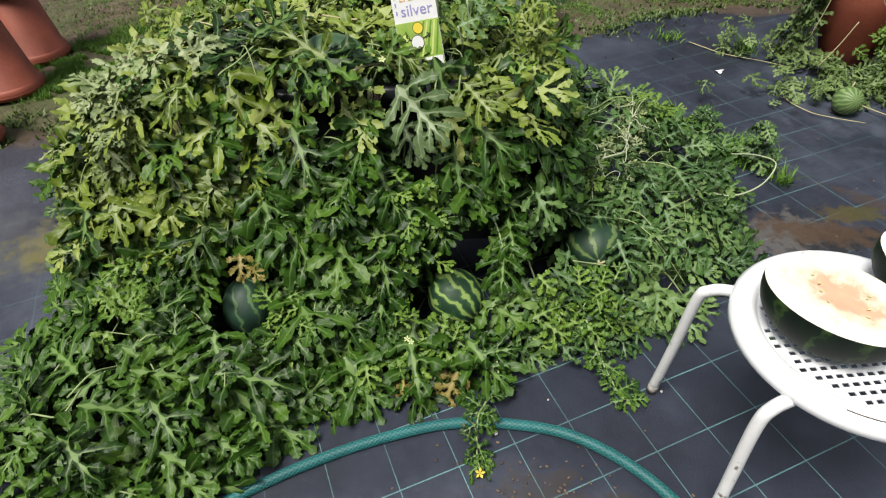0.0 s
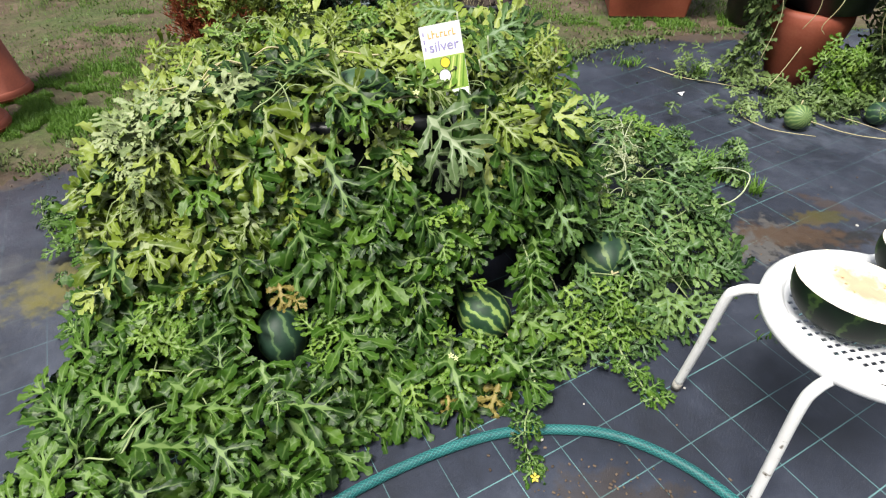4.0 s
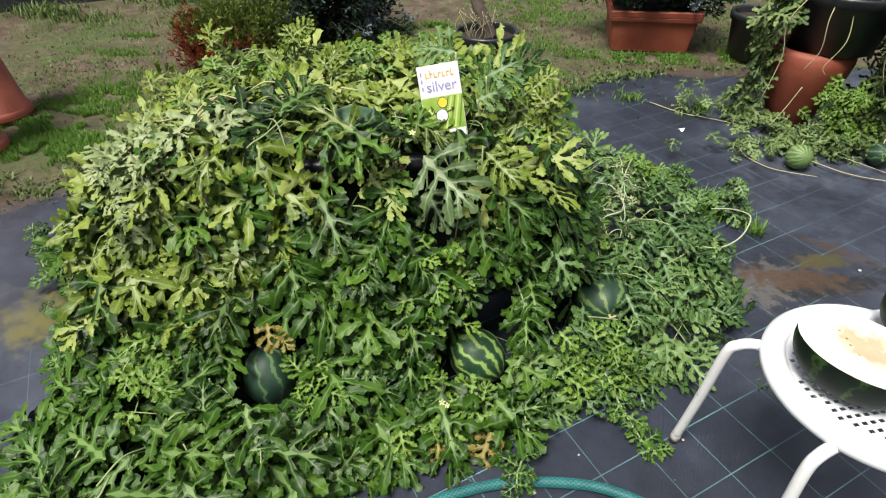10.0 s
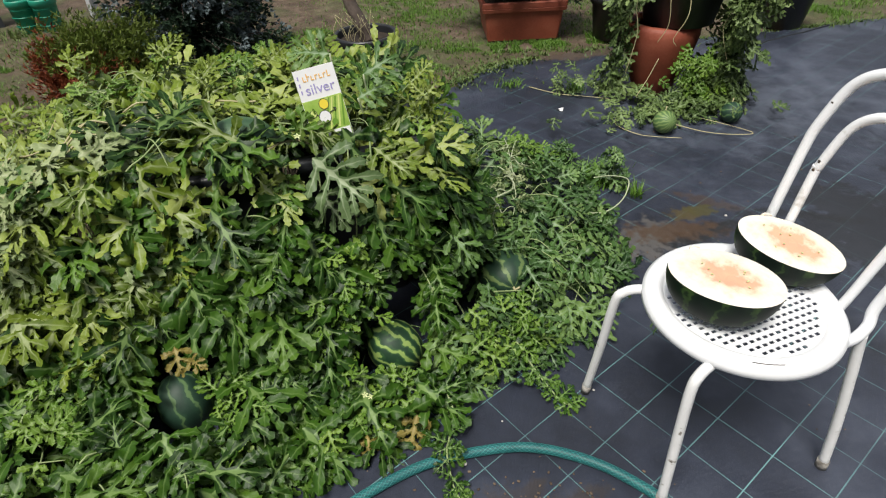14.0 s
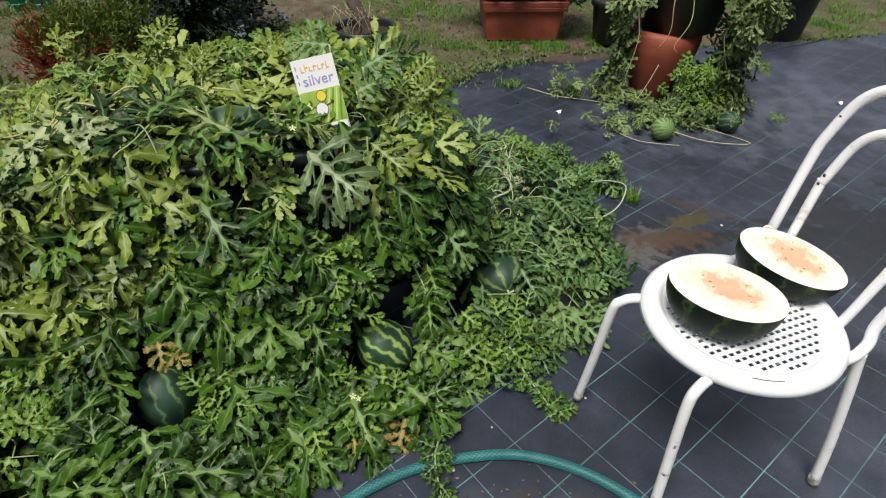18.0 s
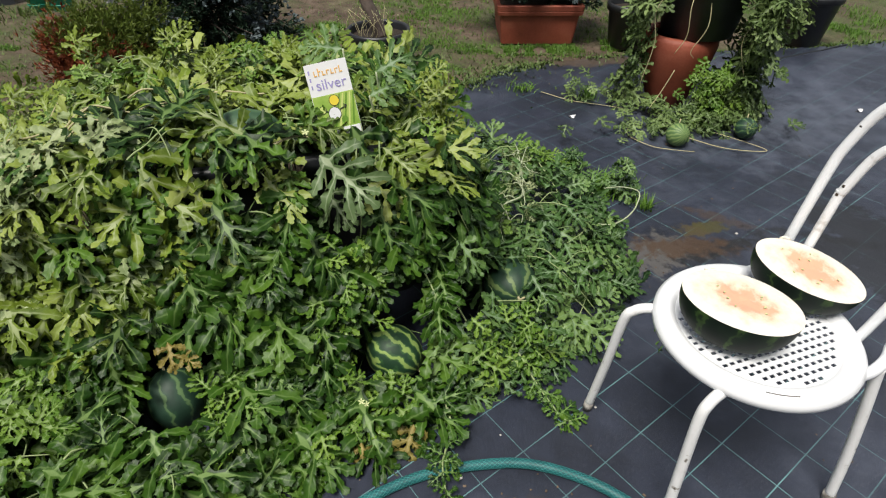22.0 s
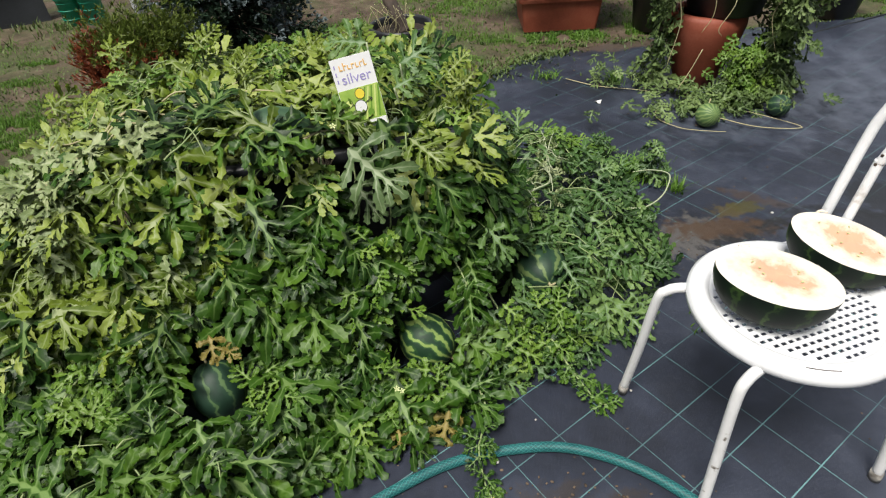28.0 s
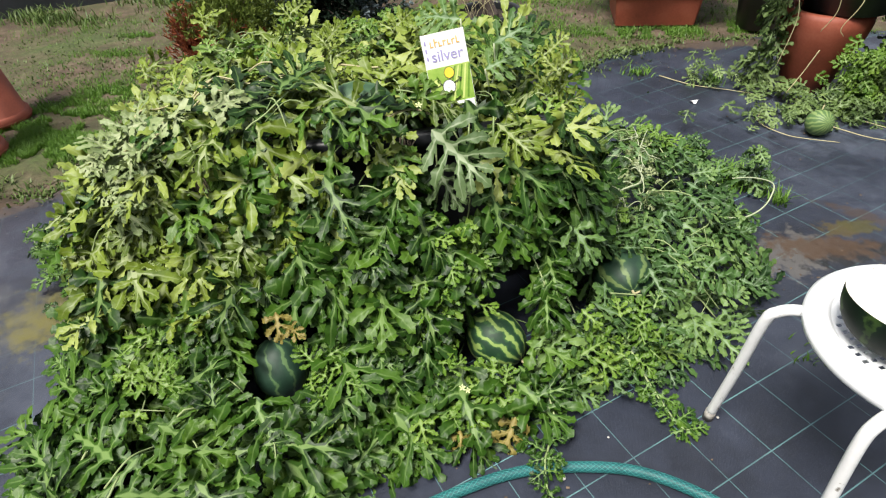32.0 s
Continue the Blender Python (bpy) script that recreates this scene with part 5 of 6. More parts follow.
def build_card():
    o = Vector((-0.3875, 0.612, 0.647))
    yaw, lean, roll = 0.30, 0.30, 0.125
    side, rise = Vector((math.cos(yaw), math.sin(yaw), 0)), Vector((-math.sin(yaw) * math.sin(lean), math.cos(yaw) * math.sin(lean), math.cos(lean)))
    ux, uz = side * math.cos(roll) + rise * math.sin(roll), rise * math.cos(roll) - side * math.sin(roll)
    n = ux.cross(uz).normalized()
    m = Matrix((ux, uz, n)).transposed().to_4x4()
    m.translation = o
    m = m @ Matrix.Diagonal((1, 0.192 / 0.179, 1, 1))
    card = thing("plant_label", "glossy white and green plant label card standing in the tub", "label", m)
    w, h = 0.108, 0.179

    def plate(name, x0, y0, x1, y1, mt, z=0.0, t=0.0012, label=""):
        v, f = bevelled_box((x1 - x0), (y1 - y0), t, 0.0003, at=((x0 + x1) / 2, (y0 + y1) / 2, z), seg=1)
        return piece(name, mesh_of(name, v, f, mt, smooth=False), card, label)

    plate("card", -w / 2, 0, w / 2, h, PAPER)
    plate("green_field", -w / 2 + 0.001, 0.001, w / 2 - 0.001, 0.104, CARD_GREEN, 0.0012, 0.0008, "green printed field")
    plate("white_strip", -0.012, 0.003, w / 2 - 0.003, 0.022, PAPER, 0.0022, 0.0008)
    for k in range(6):  # slanting leaf blades, dark and pale in turn
        x0, x1 = -0.026 + 0.012 * k, 0.006 + 0.009 * k
        v = [(x0, 0.026, 0.0022), (x0 + 0.005, 0.026, 0.0022), (x1 + 0.004, 0.101, 0.0022), (x1, 0.101, 0.0022)]
        piece("streak", mesh_of("streak", v, [(0, 1, 2, 3)], CARD_DARK if k % 2 else INK_LIME, smooth=False), card)
    for x, y, r, mt, z in ((0.000, 0.089, 0.0135, INK_DARK, 0.0026), (0.000, 0.089, 0.0120, INK_YELLOW, 0.0030), (-0.006, 0.058, 0.0165, INK_DARK, 0.0034), (-0.006, 0.058, 0.0150, PAPER, 0.0038), (-0.034, 0.071, 0.0095, INK_DARK, 0.0026), (-0.034, 0.071, 0.0082, INK_LIME, 0.0030), (0.016, 0.040, 0.0085, CARD_DARK, 0.0026)):
        piece("circle", mesh_of("circle", *disc(r, z, 24, (x, y)), mt, smooth=False), card)
    for a0, a1 in (((0.008, 0.065), (0.028, 0.073)), ((-0.026, 0.068), (-0.020, 0.064)), ((-0.001, 0.0755), (-0.003, 0.0735)), ((0.028, 0.073), (0.020, 0.076)), ((0.028, 0.073), (0.023, 0.066))):
        piece("line", mesh_of("line", *tube([(*a0, 0.0036), (*a1, 0.0036)], 0.0010, 4), INK_DARK), card)
    for k, tall in enumerate((0.013, 0.018, 0.011, 0.012, 0.012, 0.011, 0.016)):
        x = -0.034 + 0.0108 * k
        plate("bar", x, 0.149, x + 0.0030, 0.149 + tall, INK_ORANGE, 0.0012, 0.0006)
        plate("bar", x + 0.0030, 0.149 + (0.009 if k % 2 else 0.0), x + 0.0082, 0.152 + (0.009 if k % 2 else 0.0), INK_ORANGE, 0.0012, 0.0006)
    word = bpy.data.curves.new("word", "FONT")
    word.body, word.size, word.extrude, word.offset = "silver", 0.036, 0.0002, 0.0
    holder = new("word_source", word)
    bpy.context.view_layer.update()
    inked = bpy.data.meshes.new_from_object(holder.evaluated_get(bpy.context.evaluated_depsgraph_get()))
    bpy.data.objects.remove(holder)
    span = [q.co.x for q in inked.vertices]
    inked.transform(Matrix.Translation((-0.036, 0.1175, 0.0014)) @ Matrix.Diagonal((0.078 / (max(span) - min(span)), 0.95, 1, 1)))
    inked.materials.clear()
    inked.materials.append(INK_PURPLE)
    piece("lettering", inked, card, "violet word silver")
    for k in range(3):
        plate("bar", -0.047, 0.122 + 0.017 * k, -0.0435, 0.131 + 0.017 * k, INK_PURPLE, 0.0012, 0.0006)
    plate("bar", 0.002, 0.010, 0.034, 0.0135, INK_DARK, 0.0028, 0.0004)
    plate("stake", -0.006, -0.07, 0.006, 0.01, PAPER, -0.002, 0.002)


build_card()

# ---- pots and planters ----


def pot_mesh(name, r0, r1, h, mt, rim=0.014, wall=0.008, squash=(1, 1)):
    prof = [(0.001, 0.0), (r0 * 0.92, 0.0), (r0, 0.006), (r1 - 0.004, h - 0.05), (r1, h - 0.048), (r1 + rim * 0.8, h - 0.044), (r1 + rim, h - 0.012), (r1 + rim * 0.8, h), (r1 - wall * 0.5, h), (r1 - wall, h - 0.01), (r0 + (r1 - r0) * 0.7, h * 0.72)]
    return mesh_of(name, *lathe(prof, 44, squash), mt)


def black_pot(at, r0, r1, h, label, soil=True, group="black plastic pots"):
    p = thing("plant_pot", label, "pot", at, group=group)
    piece("wall", pot_mesh("pot_wall", r0, r1, h, BLACK), p)
    if soil:
        piece("soil", mesh_of("pot_soil", *disc(r1 - 0.008, h - 0.045, 32), SOIL), p, "dark soil")
    return p


def terracotta(at, r0, r1, h, label, flip=False):
    p = thing("terracotta_pot", label, "pot", at, group="terracotta pots")
    inner = pose(0, 0, h, 180, 0, 0) if flip else None
    piece("wall", pot_mesh("pot_wall", r0, r1, h, TERRA, 0.012), p, at=inner)
    ring = lathe([(r1 + 0.013, h - 0.020), (r1 + 0.016, h - 0.016), (r1 + 0.013, h - 0.012)], 44)
    piece("rim_ring", mesh_of("rim_ring", *ring, TERRA), p, at=inner)
    return p


jar = thing("terracotta_pot", "rounded terracotta pot carrying a black pot, draped with vines", "pot", pose(1.060, 2.43, 0), group="terracotta pots")
piece("wall", mesh_of("jar_wall", *lathe([(0.001, 0), (0.098, 0.0), (0.106, 0.01), (0.134, 0.09), (0.166, 0.19), (0.190, 0.28), (0.200, 0.34), (0.198, 0.375), (0.188, 0.392), (0.176, 0.398), (0.160, 0.398), (0.160, 0.36)], 44), TERRA), jar)
black_pot(pose(1.125, 2.41, 0.398), 0.180, 0.225, 0.27, "black pot of melon vines standing on a terracotta pot")
for x, y, z in ((-3.20, 1.62, 0), (-2.99, 1.23, 0), (-2.72, 0.74, 0)):
    terracotta(pose(x, y, z), 0.112, 0.150, 0.36, "upturned terracotta pot standing on the grass", True)
for x, y in ((-3.20, 1.62), (-2.99, 1.23)):
    black_pot(pose(x, y, 0.360), 0.130, 0.175, 0.26, "black pot set on an upturned terracotta pot")
black_pot(pose(2.29, 3.55, 0), 0.135, 0.180, 0.34, "black plastic pot at the edge of the fabric")
black_pot(pose(1.02, 3.40, 0), 0.115, 0.150, 0.29, "small black pot behind the vines")
black_pot(pose(-0.60, 2.58, 0), 0.140, 0.172, 0.33, "black pot with a slender tree trunk")


def build_planter():
    p = thing("terracotta_planter", "rectangular terracotta planter box with a conifer in it", "planter", pose(0.385, 3.62, 0, 0, 0, 4), group="terracotta pots")
    rr = lambda dx, r=0.02: rounded_rect(0.255 + dx, 0.23 + dx, r)
    body = stacked([(rr(0), 0), (rr(0.012), 0.10), (rr(0.022), 0.20), (rr(0.040), 0.203), (rr(0.044), 0.225), (rr(0.040), 0.228), (rr(0.044), 0.232), (rr(0.046), 0.262), (rr(0.040), 0.268), (rr(0.020), 0.268), (rr(0.012), 0.22)], close_bottom=True)
    piece("wall", mesh_of("planter_wall", *body, TERRA, smooth=False), p)
    piece("soil", mesh_of("planter_soil", *stacked([(rr(0.012), 0.235)], close_top=True), SOIL), p, "dark soil")


build_planter()

# ---- melon vines round the pot ----


def pot_vines():
    plant = thing("watermelon_plant", "melon vines hanging from the black pot down to the fabric", "plant", pose(0, 0, 0))
    r = np.random.default_rng(31)
    cx, cy = 1.11, 2.40
    spots, small_stems = [], []
    for k in range(520):
        z = r.uniform(0.0, 0.72)
        # a thick curtain on either side, open in front
        a = r.choice((radians(182), radians(322), radians(345), radians(330)), p=(0.28, 0.2, 0.28, 0.24)) + r.normal(0, 0.36)
        rad = 0.215 + 0.05 * r.random() + (0.16 * (0.30 - z) / 0.30 if z < 0.30 else 0) * r.random() + (0.10 * r.random() if z > 0.3 else 0) + (0.12 * r.random() if math.cos(a) > 0 else 0)
        if math.sin(a) < -0.30 and math.cos(a) < 0.58 and 0.07 < z < 0.68:
            continue
        p = np.array((cx + rad * math.cos(a), cy + rad * math.sin(a), z + 0.012))
        nrm = np.array((math.cos(a), math.sin(a), 0.7)) + r.normal(size=3) * 0.5
        spots.append((p, nrm, np.array((r.normal(), r.normal(), -0.8)), r.uniform(0.075, 0.130)))
    for k in range(130):
        p = np.array((r.normal(1.06, 0.22), r.normal(2.10, 0.08), r.uniform(0.012, 0.10)))
        if math.hypot(p[0] - 0.98, p[1] - 1.90) < 0.10 or math.hypot(p[0] - 1.36, p[1] - 1.98) < 0.09:
            continue
        spots.append((p, np.array((r.normal(0, 0.4), -0.3, 1.0)), r.normal(size=3), r.uniform(0.05, 0.09)))
    for k in range(22):
        p = np.array((r.normal(0.58, 0.06), r.normal(2.42, 0.05), r.uniform(0.012, 0.13)))
        spots.append((p, np.array((r.normal(0, 0.4), -0.3, 1.0)), r.normal(size=3), r.uniform(0.05, 0.08)))
    for k in range(90):
        a, q = r.uniform(0, 6.28), 0.16 * math.sqrt(r.random())
        spots.append((np.array((cx + q * math.cos(a), cy + q * math.sin(a), 0.64 + 0.10 * r.random())), np.array((r.normal(0, 0.4), r.normal(0, 0.4), 1)), r.normal(size=3), r.uniform(0.06, 0.11)))
    scatter("foliage", spots, LEAVES[2:6] + SMALL[:1], LEAF_FAR, plant, "dull green lobed leaves", 8)
    fresh = [(np.array((r.normal(1.22, 0.07), r.normal(2.17, 0.035), abs(r.normal(0.06, 0.12)) + 0.012)), np.array((r.normal(0, 0.4), -0.7, 0.7)), r.normal(size=3), r.uniform(0.045, 0.075)) for _ in range(150)]
    scatter("young_leaves", fresh, SMALL, LEAF_YOUNG, plant, "yellow-green young leaves", 18)
    lines = [
        [(0.36, 2.50, 0.008), (0.52, 2.38, 0.010), (0.70, 2.32, 0.012), (0.86, 2.24, 0.02)],
        [(0.80, 2.10, 0.02), (0.76, 1.97, 0.010), (0.84, 1.86, 0.008), (0.92, 1.82, 0.010), (1.05, 1.80, 0.009)],
        [(1.05, 1.93, 0.02), (1.18, 1.86, 0.010), (1.30, 1.83, 0.008), (1.41, 1.835, 0.008), (1.36, 1.90, 0.009), (1.20, 2.00, 0.02)],
        [(1.02, 2.24, 0.66), (0.99, 2.18, 0.58), (1.00, 2.17, 0.45), (0.96, 2.17, 0.36)],
        [(1.08, 2.22, 0.66), (1.09, 2.17, 0.50), (1.04, 2.17, 0.38), (1.06, 2.17, 0.34)],
        [(0.98, 2.16, 0.28), (0.94, 2.15, 0.18), (0.88, 2.10, 0.10)],
        [(1.26, 2.26, 0.66), (1.32, 2.20, 0.54), (1.28, 2.18, 0.42), (1.34, 2.16, 0.24)],
        [(0.92, 2.28, 0.66), (0.84, 2.22, 0.55), (0.86, 2.20, 0.40), (0.82, 2.16, 0.2)],
    ]
    for line in lines:
        piece("runner", mesh_of("runner", *tube(smooth_line(line, 7), 0.0027, 6, taper=0.6), VINE_DRY), plant, "straw-coloured creeping stem")


pot_vines()
for c, rad, skin, label in (((0.98, 1.89, 0.055), 0.057, RIND_PALE, "small pale green striped melon lying on the fabric"), ((1.35, 1.99, 0.051), 0.053, RIND_DARK, "small dark green melon lying on the fabric")):
    m = thing("watermelon", label, "watermelon", pose(*c), group="watermelons on the vines")
    v, f = lathe([(rad * math.sin(math.pi * k / 14), -rad * math.cos(math.pi * k / 14)) for k in range(15)], 28)
    piece("rind", mesh_of("rind", v, f, skin), m, at=pose(0, 0, 0, 60, 30, 0))
    piece("stalk", mesh_of("stalk", *tube([(0, 0.02, rad * 0.9), (0.01, 0.04, rad * 1.15)], 0.003, 6), VINE_DRY), m)

# ---- conifers, shrubs, tree ----


def needles(name, spots, mats, parent, label, length=0.05, seed=1, width=0.010):
    """Twigs with needles: each spot is a small tuft of thin blades."""
    r = np.random.default_rng(seed)
    vs, fs = [], []
    for p, d in spots:
        d = np.asarray(d, float)
        d = d / (np.linalg.norm(d) + 1e-9)
        for k in range(7):
            q = d + r.normal(size=3) * 0.55
            q = q / np.linalg.norm(q)
            s = np.cross(q, r.normal(size=3))
            s = s / (np.linalg.norm(s) + 1e-9) * width * r.uniform(0.4, 0.7)
            ln = length * r.uniform(0.6, 1.2)
            b = np.asarray(p) + d * length * 0.5 * r.random()
            o = len(vs)
            vs += [b - s * 0.6, b + s * 0.6, b + q * ln * 0.6 + s, b + q * ln, b + q * ln * 0.6 - s]
            fs.append((o, o + 1, o + 2, o + 3, o + 4))
    ob = piece(name, mesh_of(name, vs, fs, mats), parent, label)
    ob["kind"] = "stuff"
    return ob


def conifer(at, height, spread, layers, label, blue=0.5, trunk_z=0.0, seed=2, base=0.05, length=0.034):
    tree = thing("conifer", label, "tree", pose(*at), group="conifers")
    r = np.random.default_rng(seed)
    piece("trunk", mesh_of("trunk", *tube([(0, 0, trunk_z), (0.01, 0.01, height * 0.5), (0, 0, height)], 0.030, 8, taper=0.25), BARK), tree)
    limbs, dark, light = [], [], []
    for i in range(layers):
        z = base + (height - base) * (i + r.random()) / layers
        reach = spread * (1 - (z - base) / height * 0.75) * r.uniform(0.7, 1.08)
        a = r.uniform(0, 2 * math.pi)
        tip = np.array((reach * math.cos(a), reach * math.sin(a), z + reach * r.uniform(-0.12, 0.25)))
        root = np.array((0, 0, z))
        mid = (root + tip) / 2 + (0, 0, 0.03)
        limbs.append(tube(smooth_line([root, mid, tip], 3), 0.006, 5, taper=0.4))
        for k in range(34):
            t = (0.2 + 0.85 * r.random())
            side = np.array((-math.sin(a), math.cos(a), 0)) * r.normal(0, 0.13) * reach * (1.2 - 0.6 * t)
            p = root + (tip - root) * t + side + (0, 0, r.normal(0.0, 0.02))
            if p[2] < 0.015:
                p[2] = 0.015
            d = (tip - root) / reach + side * 2 + r.normal(size=3) * 0.2
            (light if (t > 0.6 and noise.noise((p[0] * 5 + seed, p[1] * 5, p[2] * 5)) > 0.34 - blue) else dark).append((p, d))
    piece("branchwork", mesh_of("branchwork", *joined(limbs), BARK), tree)
    needles("crown", dark, PINE_DARK, tree, "very dark green needles", length, seed)
    if light:
        needles("frosted_tip", light, PINE_BLUE, tree, "silvery blue needle tips", length * 0.9, seed + 1, 0.012)
    return tree


conifer((-1.86, 3.10, 0), 1.30, 0.62, 400, "dark spruce with silvery blue tips", 0.30, seed=4, base=0.02)
conifer((0.30, 3.62, 0.235), 0.75, 0.46, 150, "dark blue-green conifer growing in a terracotta planter", 0.30, seed=6, base=0.04)
conifer((0.55, 3.66, 0.235), 0.60, 0.42, 130, "dark conifer growing in a terracotta planter", 0.05, seed=8, base=0.03)


def shrub(name, at, blobs, mats, label, seed, length=0.05):
    s = thing(name, label, "shrub", pose(*at))
    r = np.random.default_rng(seed)
    twigs = []
    for i, (mt, lab, count, c, sx, sz) in enumerate(blobs):
        spots = []
        for _ in range(count):
            p = np.array((c[0] + r.normal(0, sx), c[1] + r.normal(0, sx * 0.8), max(0.02, c[2] + r.normal(0, sz))))
            spots.append((p, p * (1, 1, 0.4) + (0, 0, 0.35) + r.normal(size=3) * 0.15))
            if r.random() < 0.04:
                twigs.append(tube(smooth_line([(c[0] * 0.4, c[1] * 0.4, 0.0), (p[0] * 0.6, p[1] * 0.6, p[2] * 0.6), p], 3), 0.004, 4, taper=0.4))
        needles("foliage", spots, mt, s, lab, length, seed + i, 0.0055)
    piece("twigs", mesh_of("twigs", *joined(twigs), BARK), s)


shrub("shrub", (-2.36, 2.55, 0), [(SHRUB_RED, "rust-red dried sprays", 900, (-0.12, -0.02, 0.16), 0.060, 0.085), (SHRUB_RED, "rust-red dried sprays", 700, (0.14, -0.10, 0.13), 0.10, 0.07), (SHRUB_GREEN, "olive green sprays", 1500, (0.12, 0.04, 0.28), 0.14, 0.07), (SHRUB_GREEN, "olive green sprays", 1200, (0.36, 0.06, 0.22), 0.11, 0.09)], None, "half dried thuja shrub, rust red and olive green", 15, 0.034)


def sapling():
    t = thing("young_tree", "slender leaning tree trunk in the black pot", "tree", pose(-0.60, 2.58, 0.285))
    piece("trunk", mesh_of("trunk", *tube(smooth_line([(0.02, 0, 0), (-0.02, 0, 0.10), (-0.09, 0.02, 0.28), (-0.12, 0.03, 0.60), (-0.10, 0.02, 1.1)], 6), 0.044, 12, taper=0.55), BARK), t, "rough grey-brown bark")
    r = np.random.default_rng(5)
    tw = []
    for _ in range(16):
        x, y = r.normal(-0.02, 0.07), r.normal(-0.03, 0.05)
        tw.append(tube(smooth_line([(x, y, 0.0), (x + r.normal(0, 0.02), y, 0.06), (x + r.normal(0, 0.05), y + r.normal(0, 0.03), r.uniform(0.10, 0.17))], 3), 0.0015, 4))
    piece("twigs", mesh_of("twigs", *joined(tw), VINE_DRY), t, "thin dry weed stalks")
    heads = []
    for _ in range(40):
        v, f = lathe([(0.0005, -0.003), (0.003, 0), (0.0005, 0.003)], 6)
        mm = pose(r.normal(-0.02, 0.08), r.normal(-0.03, 0.06), r.uniform(0.08, 0.17))
        heads.append(([mm @ Vector(p) for p in v], f))
    piece("seed_heads", mesh_of("seed_heads", *joined(heads), BLOSSOM), t, "tiny pale seed heads")["kind"] = "stuff"


sapling()

# ---- grass and weeds ----


def clumps(name, patches, label, mt, blade, seed, category="grass", bend=0.5, width=0.006):
    """Blades in soft-edged patches: (x, y, half widths, count, height factor)."""
    r = np.random.default_rng(seed)
    place, tallness = [], []
    for cx, cy, rx, ry, count, tall in patches:
        xs, ys = cx + rx * r.normal(0, 0.55, count), cy + ry * r.normal(0, 0.55, count)
        for x, y in zip(xs, ys):
            if noise.noise((x * 4, y * 4, seed)) + 0.6 * noise.noise((x * 13, y * 13, seed)) < -0.12:
                continue
            place.append((x, y, 0.0 if inside(x, y, MAT_EDGE) else ground_height(x, y)))
            tallness.append(tall)
    b = np.array(place) - (0, 0, 0.004)
    n = len(b)
    d = r.uniform(0, 6.28, n)
    h = blade * np.array(tallness) * r.uniform(0.4, 1.2, n)
    w = width * r.uniform(0.6, 1.3, n)
    zero = np.zeros(n)
    side = np.stack([-np.sin(d) * w, np.cos(d) * w, zero], 1)
    reach = h * bend * r.uniform(0.3, 1.6, n)
    lean = np.stack([np.cos(d) * reach, np.sin(d) * reach, zero], 1)
    up = np.stack([zero, zero, h], 1)
    rows = [b - side, b + side, b + lean * 0.35 + up * 0.6 + side * 0.7, b + lean * 0.35 + up * 0.6 - side * 0.7, b + lean + up * 0.9]
    verts = np.stack(rows, 1).reshape(-1, 3)
    o = np.arange(n)[:, None, None] * 5
    tris = (o + np.array([[0, 1, 2], [0, 2, 3], [3, 2, 4]])).reshape(-1, 3)
    ob = piece(name, quick_mesh(name, verts, tris, np.zeros(len(verts)), mt))
    tagged(ob, label, category, kind="stuff")


GRASS_PATCHES = [(-2.88, 1.75, 0.34, 0.36, 7000, 1.0), (-2.90, 1.35, 0.40, 0.20, 5000, 1.0), (-2.60, 1.62, 0.15, 0.25, 1200, 0.8), (-3.25, 2.66, 0.30, 0.10, 1300, 0.8), (-3.29, 3.0, 0.20, 0.08, 900, 0.9), (-2.75, 2.30, 0.35, 0.14, 1200, 0.8), (-3.4, 2.3, 0.6, 0.4, 1500, 0.6), (-3.1, 3.5, 0.9, 0.25, 2200, 0.8), (-4.0, 3.2, 0.7, 0.3, 1500, 1.0),
                 (-0.45, 4.25, 0.55, 0.65, 9000, 1.0), (-0.35, 3.35, 0.35, 0.35, 2600, 0.8), (0.35, 3.28, 0.30, 0.06, 1800, 1.1), (0.84, 3.40, 0.16, 0.10, 1500, 1.4), (1.25, 4.0, 0.5, 0.6, 4500, 1.0), (-1.40, 3.60, 0.10, 0.06, 900, 1.6), (-1.15, 3.68, 0.10, 0.06, 900, 1.6), (2.75, 3.95, 0.35, 0.30, 3000, 1.2), (3.3, 4.2, 0.6, 0.4, 2600, 1.2), (-1.5, 2.45, 0.6, 0.3, 1500, 0.6), (-0.9, 4.9, 0.8, 0.5, 2200, 0.8), (0.8, 5.0, 1.2, 0.6, 4500, 1.0)]
GRASS_PATCHES += [(-2.62, 1.36, 0.22, 0.16, 6500, 1.1), (-2.85, 1.62, 0.28, 0.22, 7500, 1.2), (-2.72, 2.05, 0.30, 0.14, 2400, 0.9), (-0.25, 2.95, 0.30, 0.16, 2600, 0.6), (0.25, 3.22, 0.35, 0.07, 2600, 0.8), (0.60, 3.34, 0.22, 0.06, 1800, 0.9), (-0.9, 2.75, 0.5, 0.3, 2400, 0.5), (-2.2, 1.75, 0.4, 0.3, 1600, 0.5)]
clumps("grass", GRASS_PATCHES, "short bright green grass growing in patches", GRASS, 0.034, 41, width=0.0021)
EDGE_WEEDS = []
for (ax, ay), (bx, by) in zip(MAT_EDGE[1:11], MAT_EDGE[2:12]):
    for k in range(5):
        q = (k + 0.5) / 5
        EDGE_WEEDS.append((ax + q * (bx - ax), ay + q * (by - ay) + 0.02, 0.14, 0.05, 90 + 60 * (k % 3), 0.45 + 0.15 * (k % 2)))
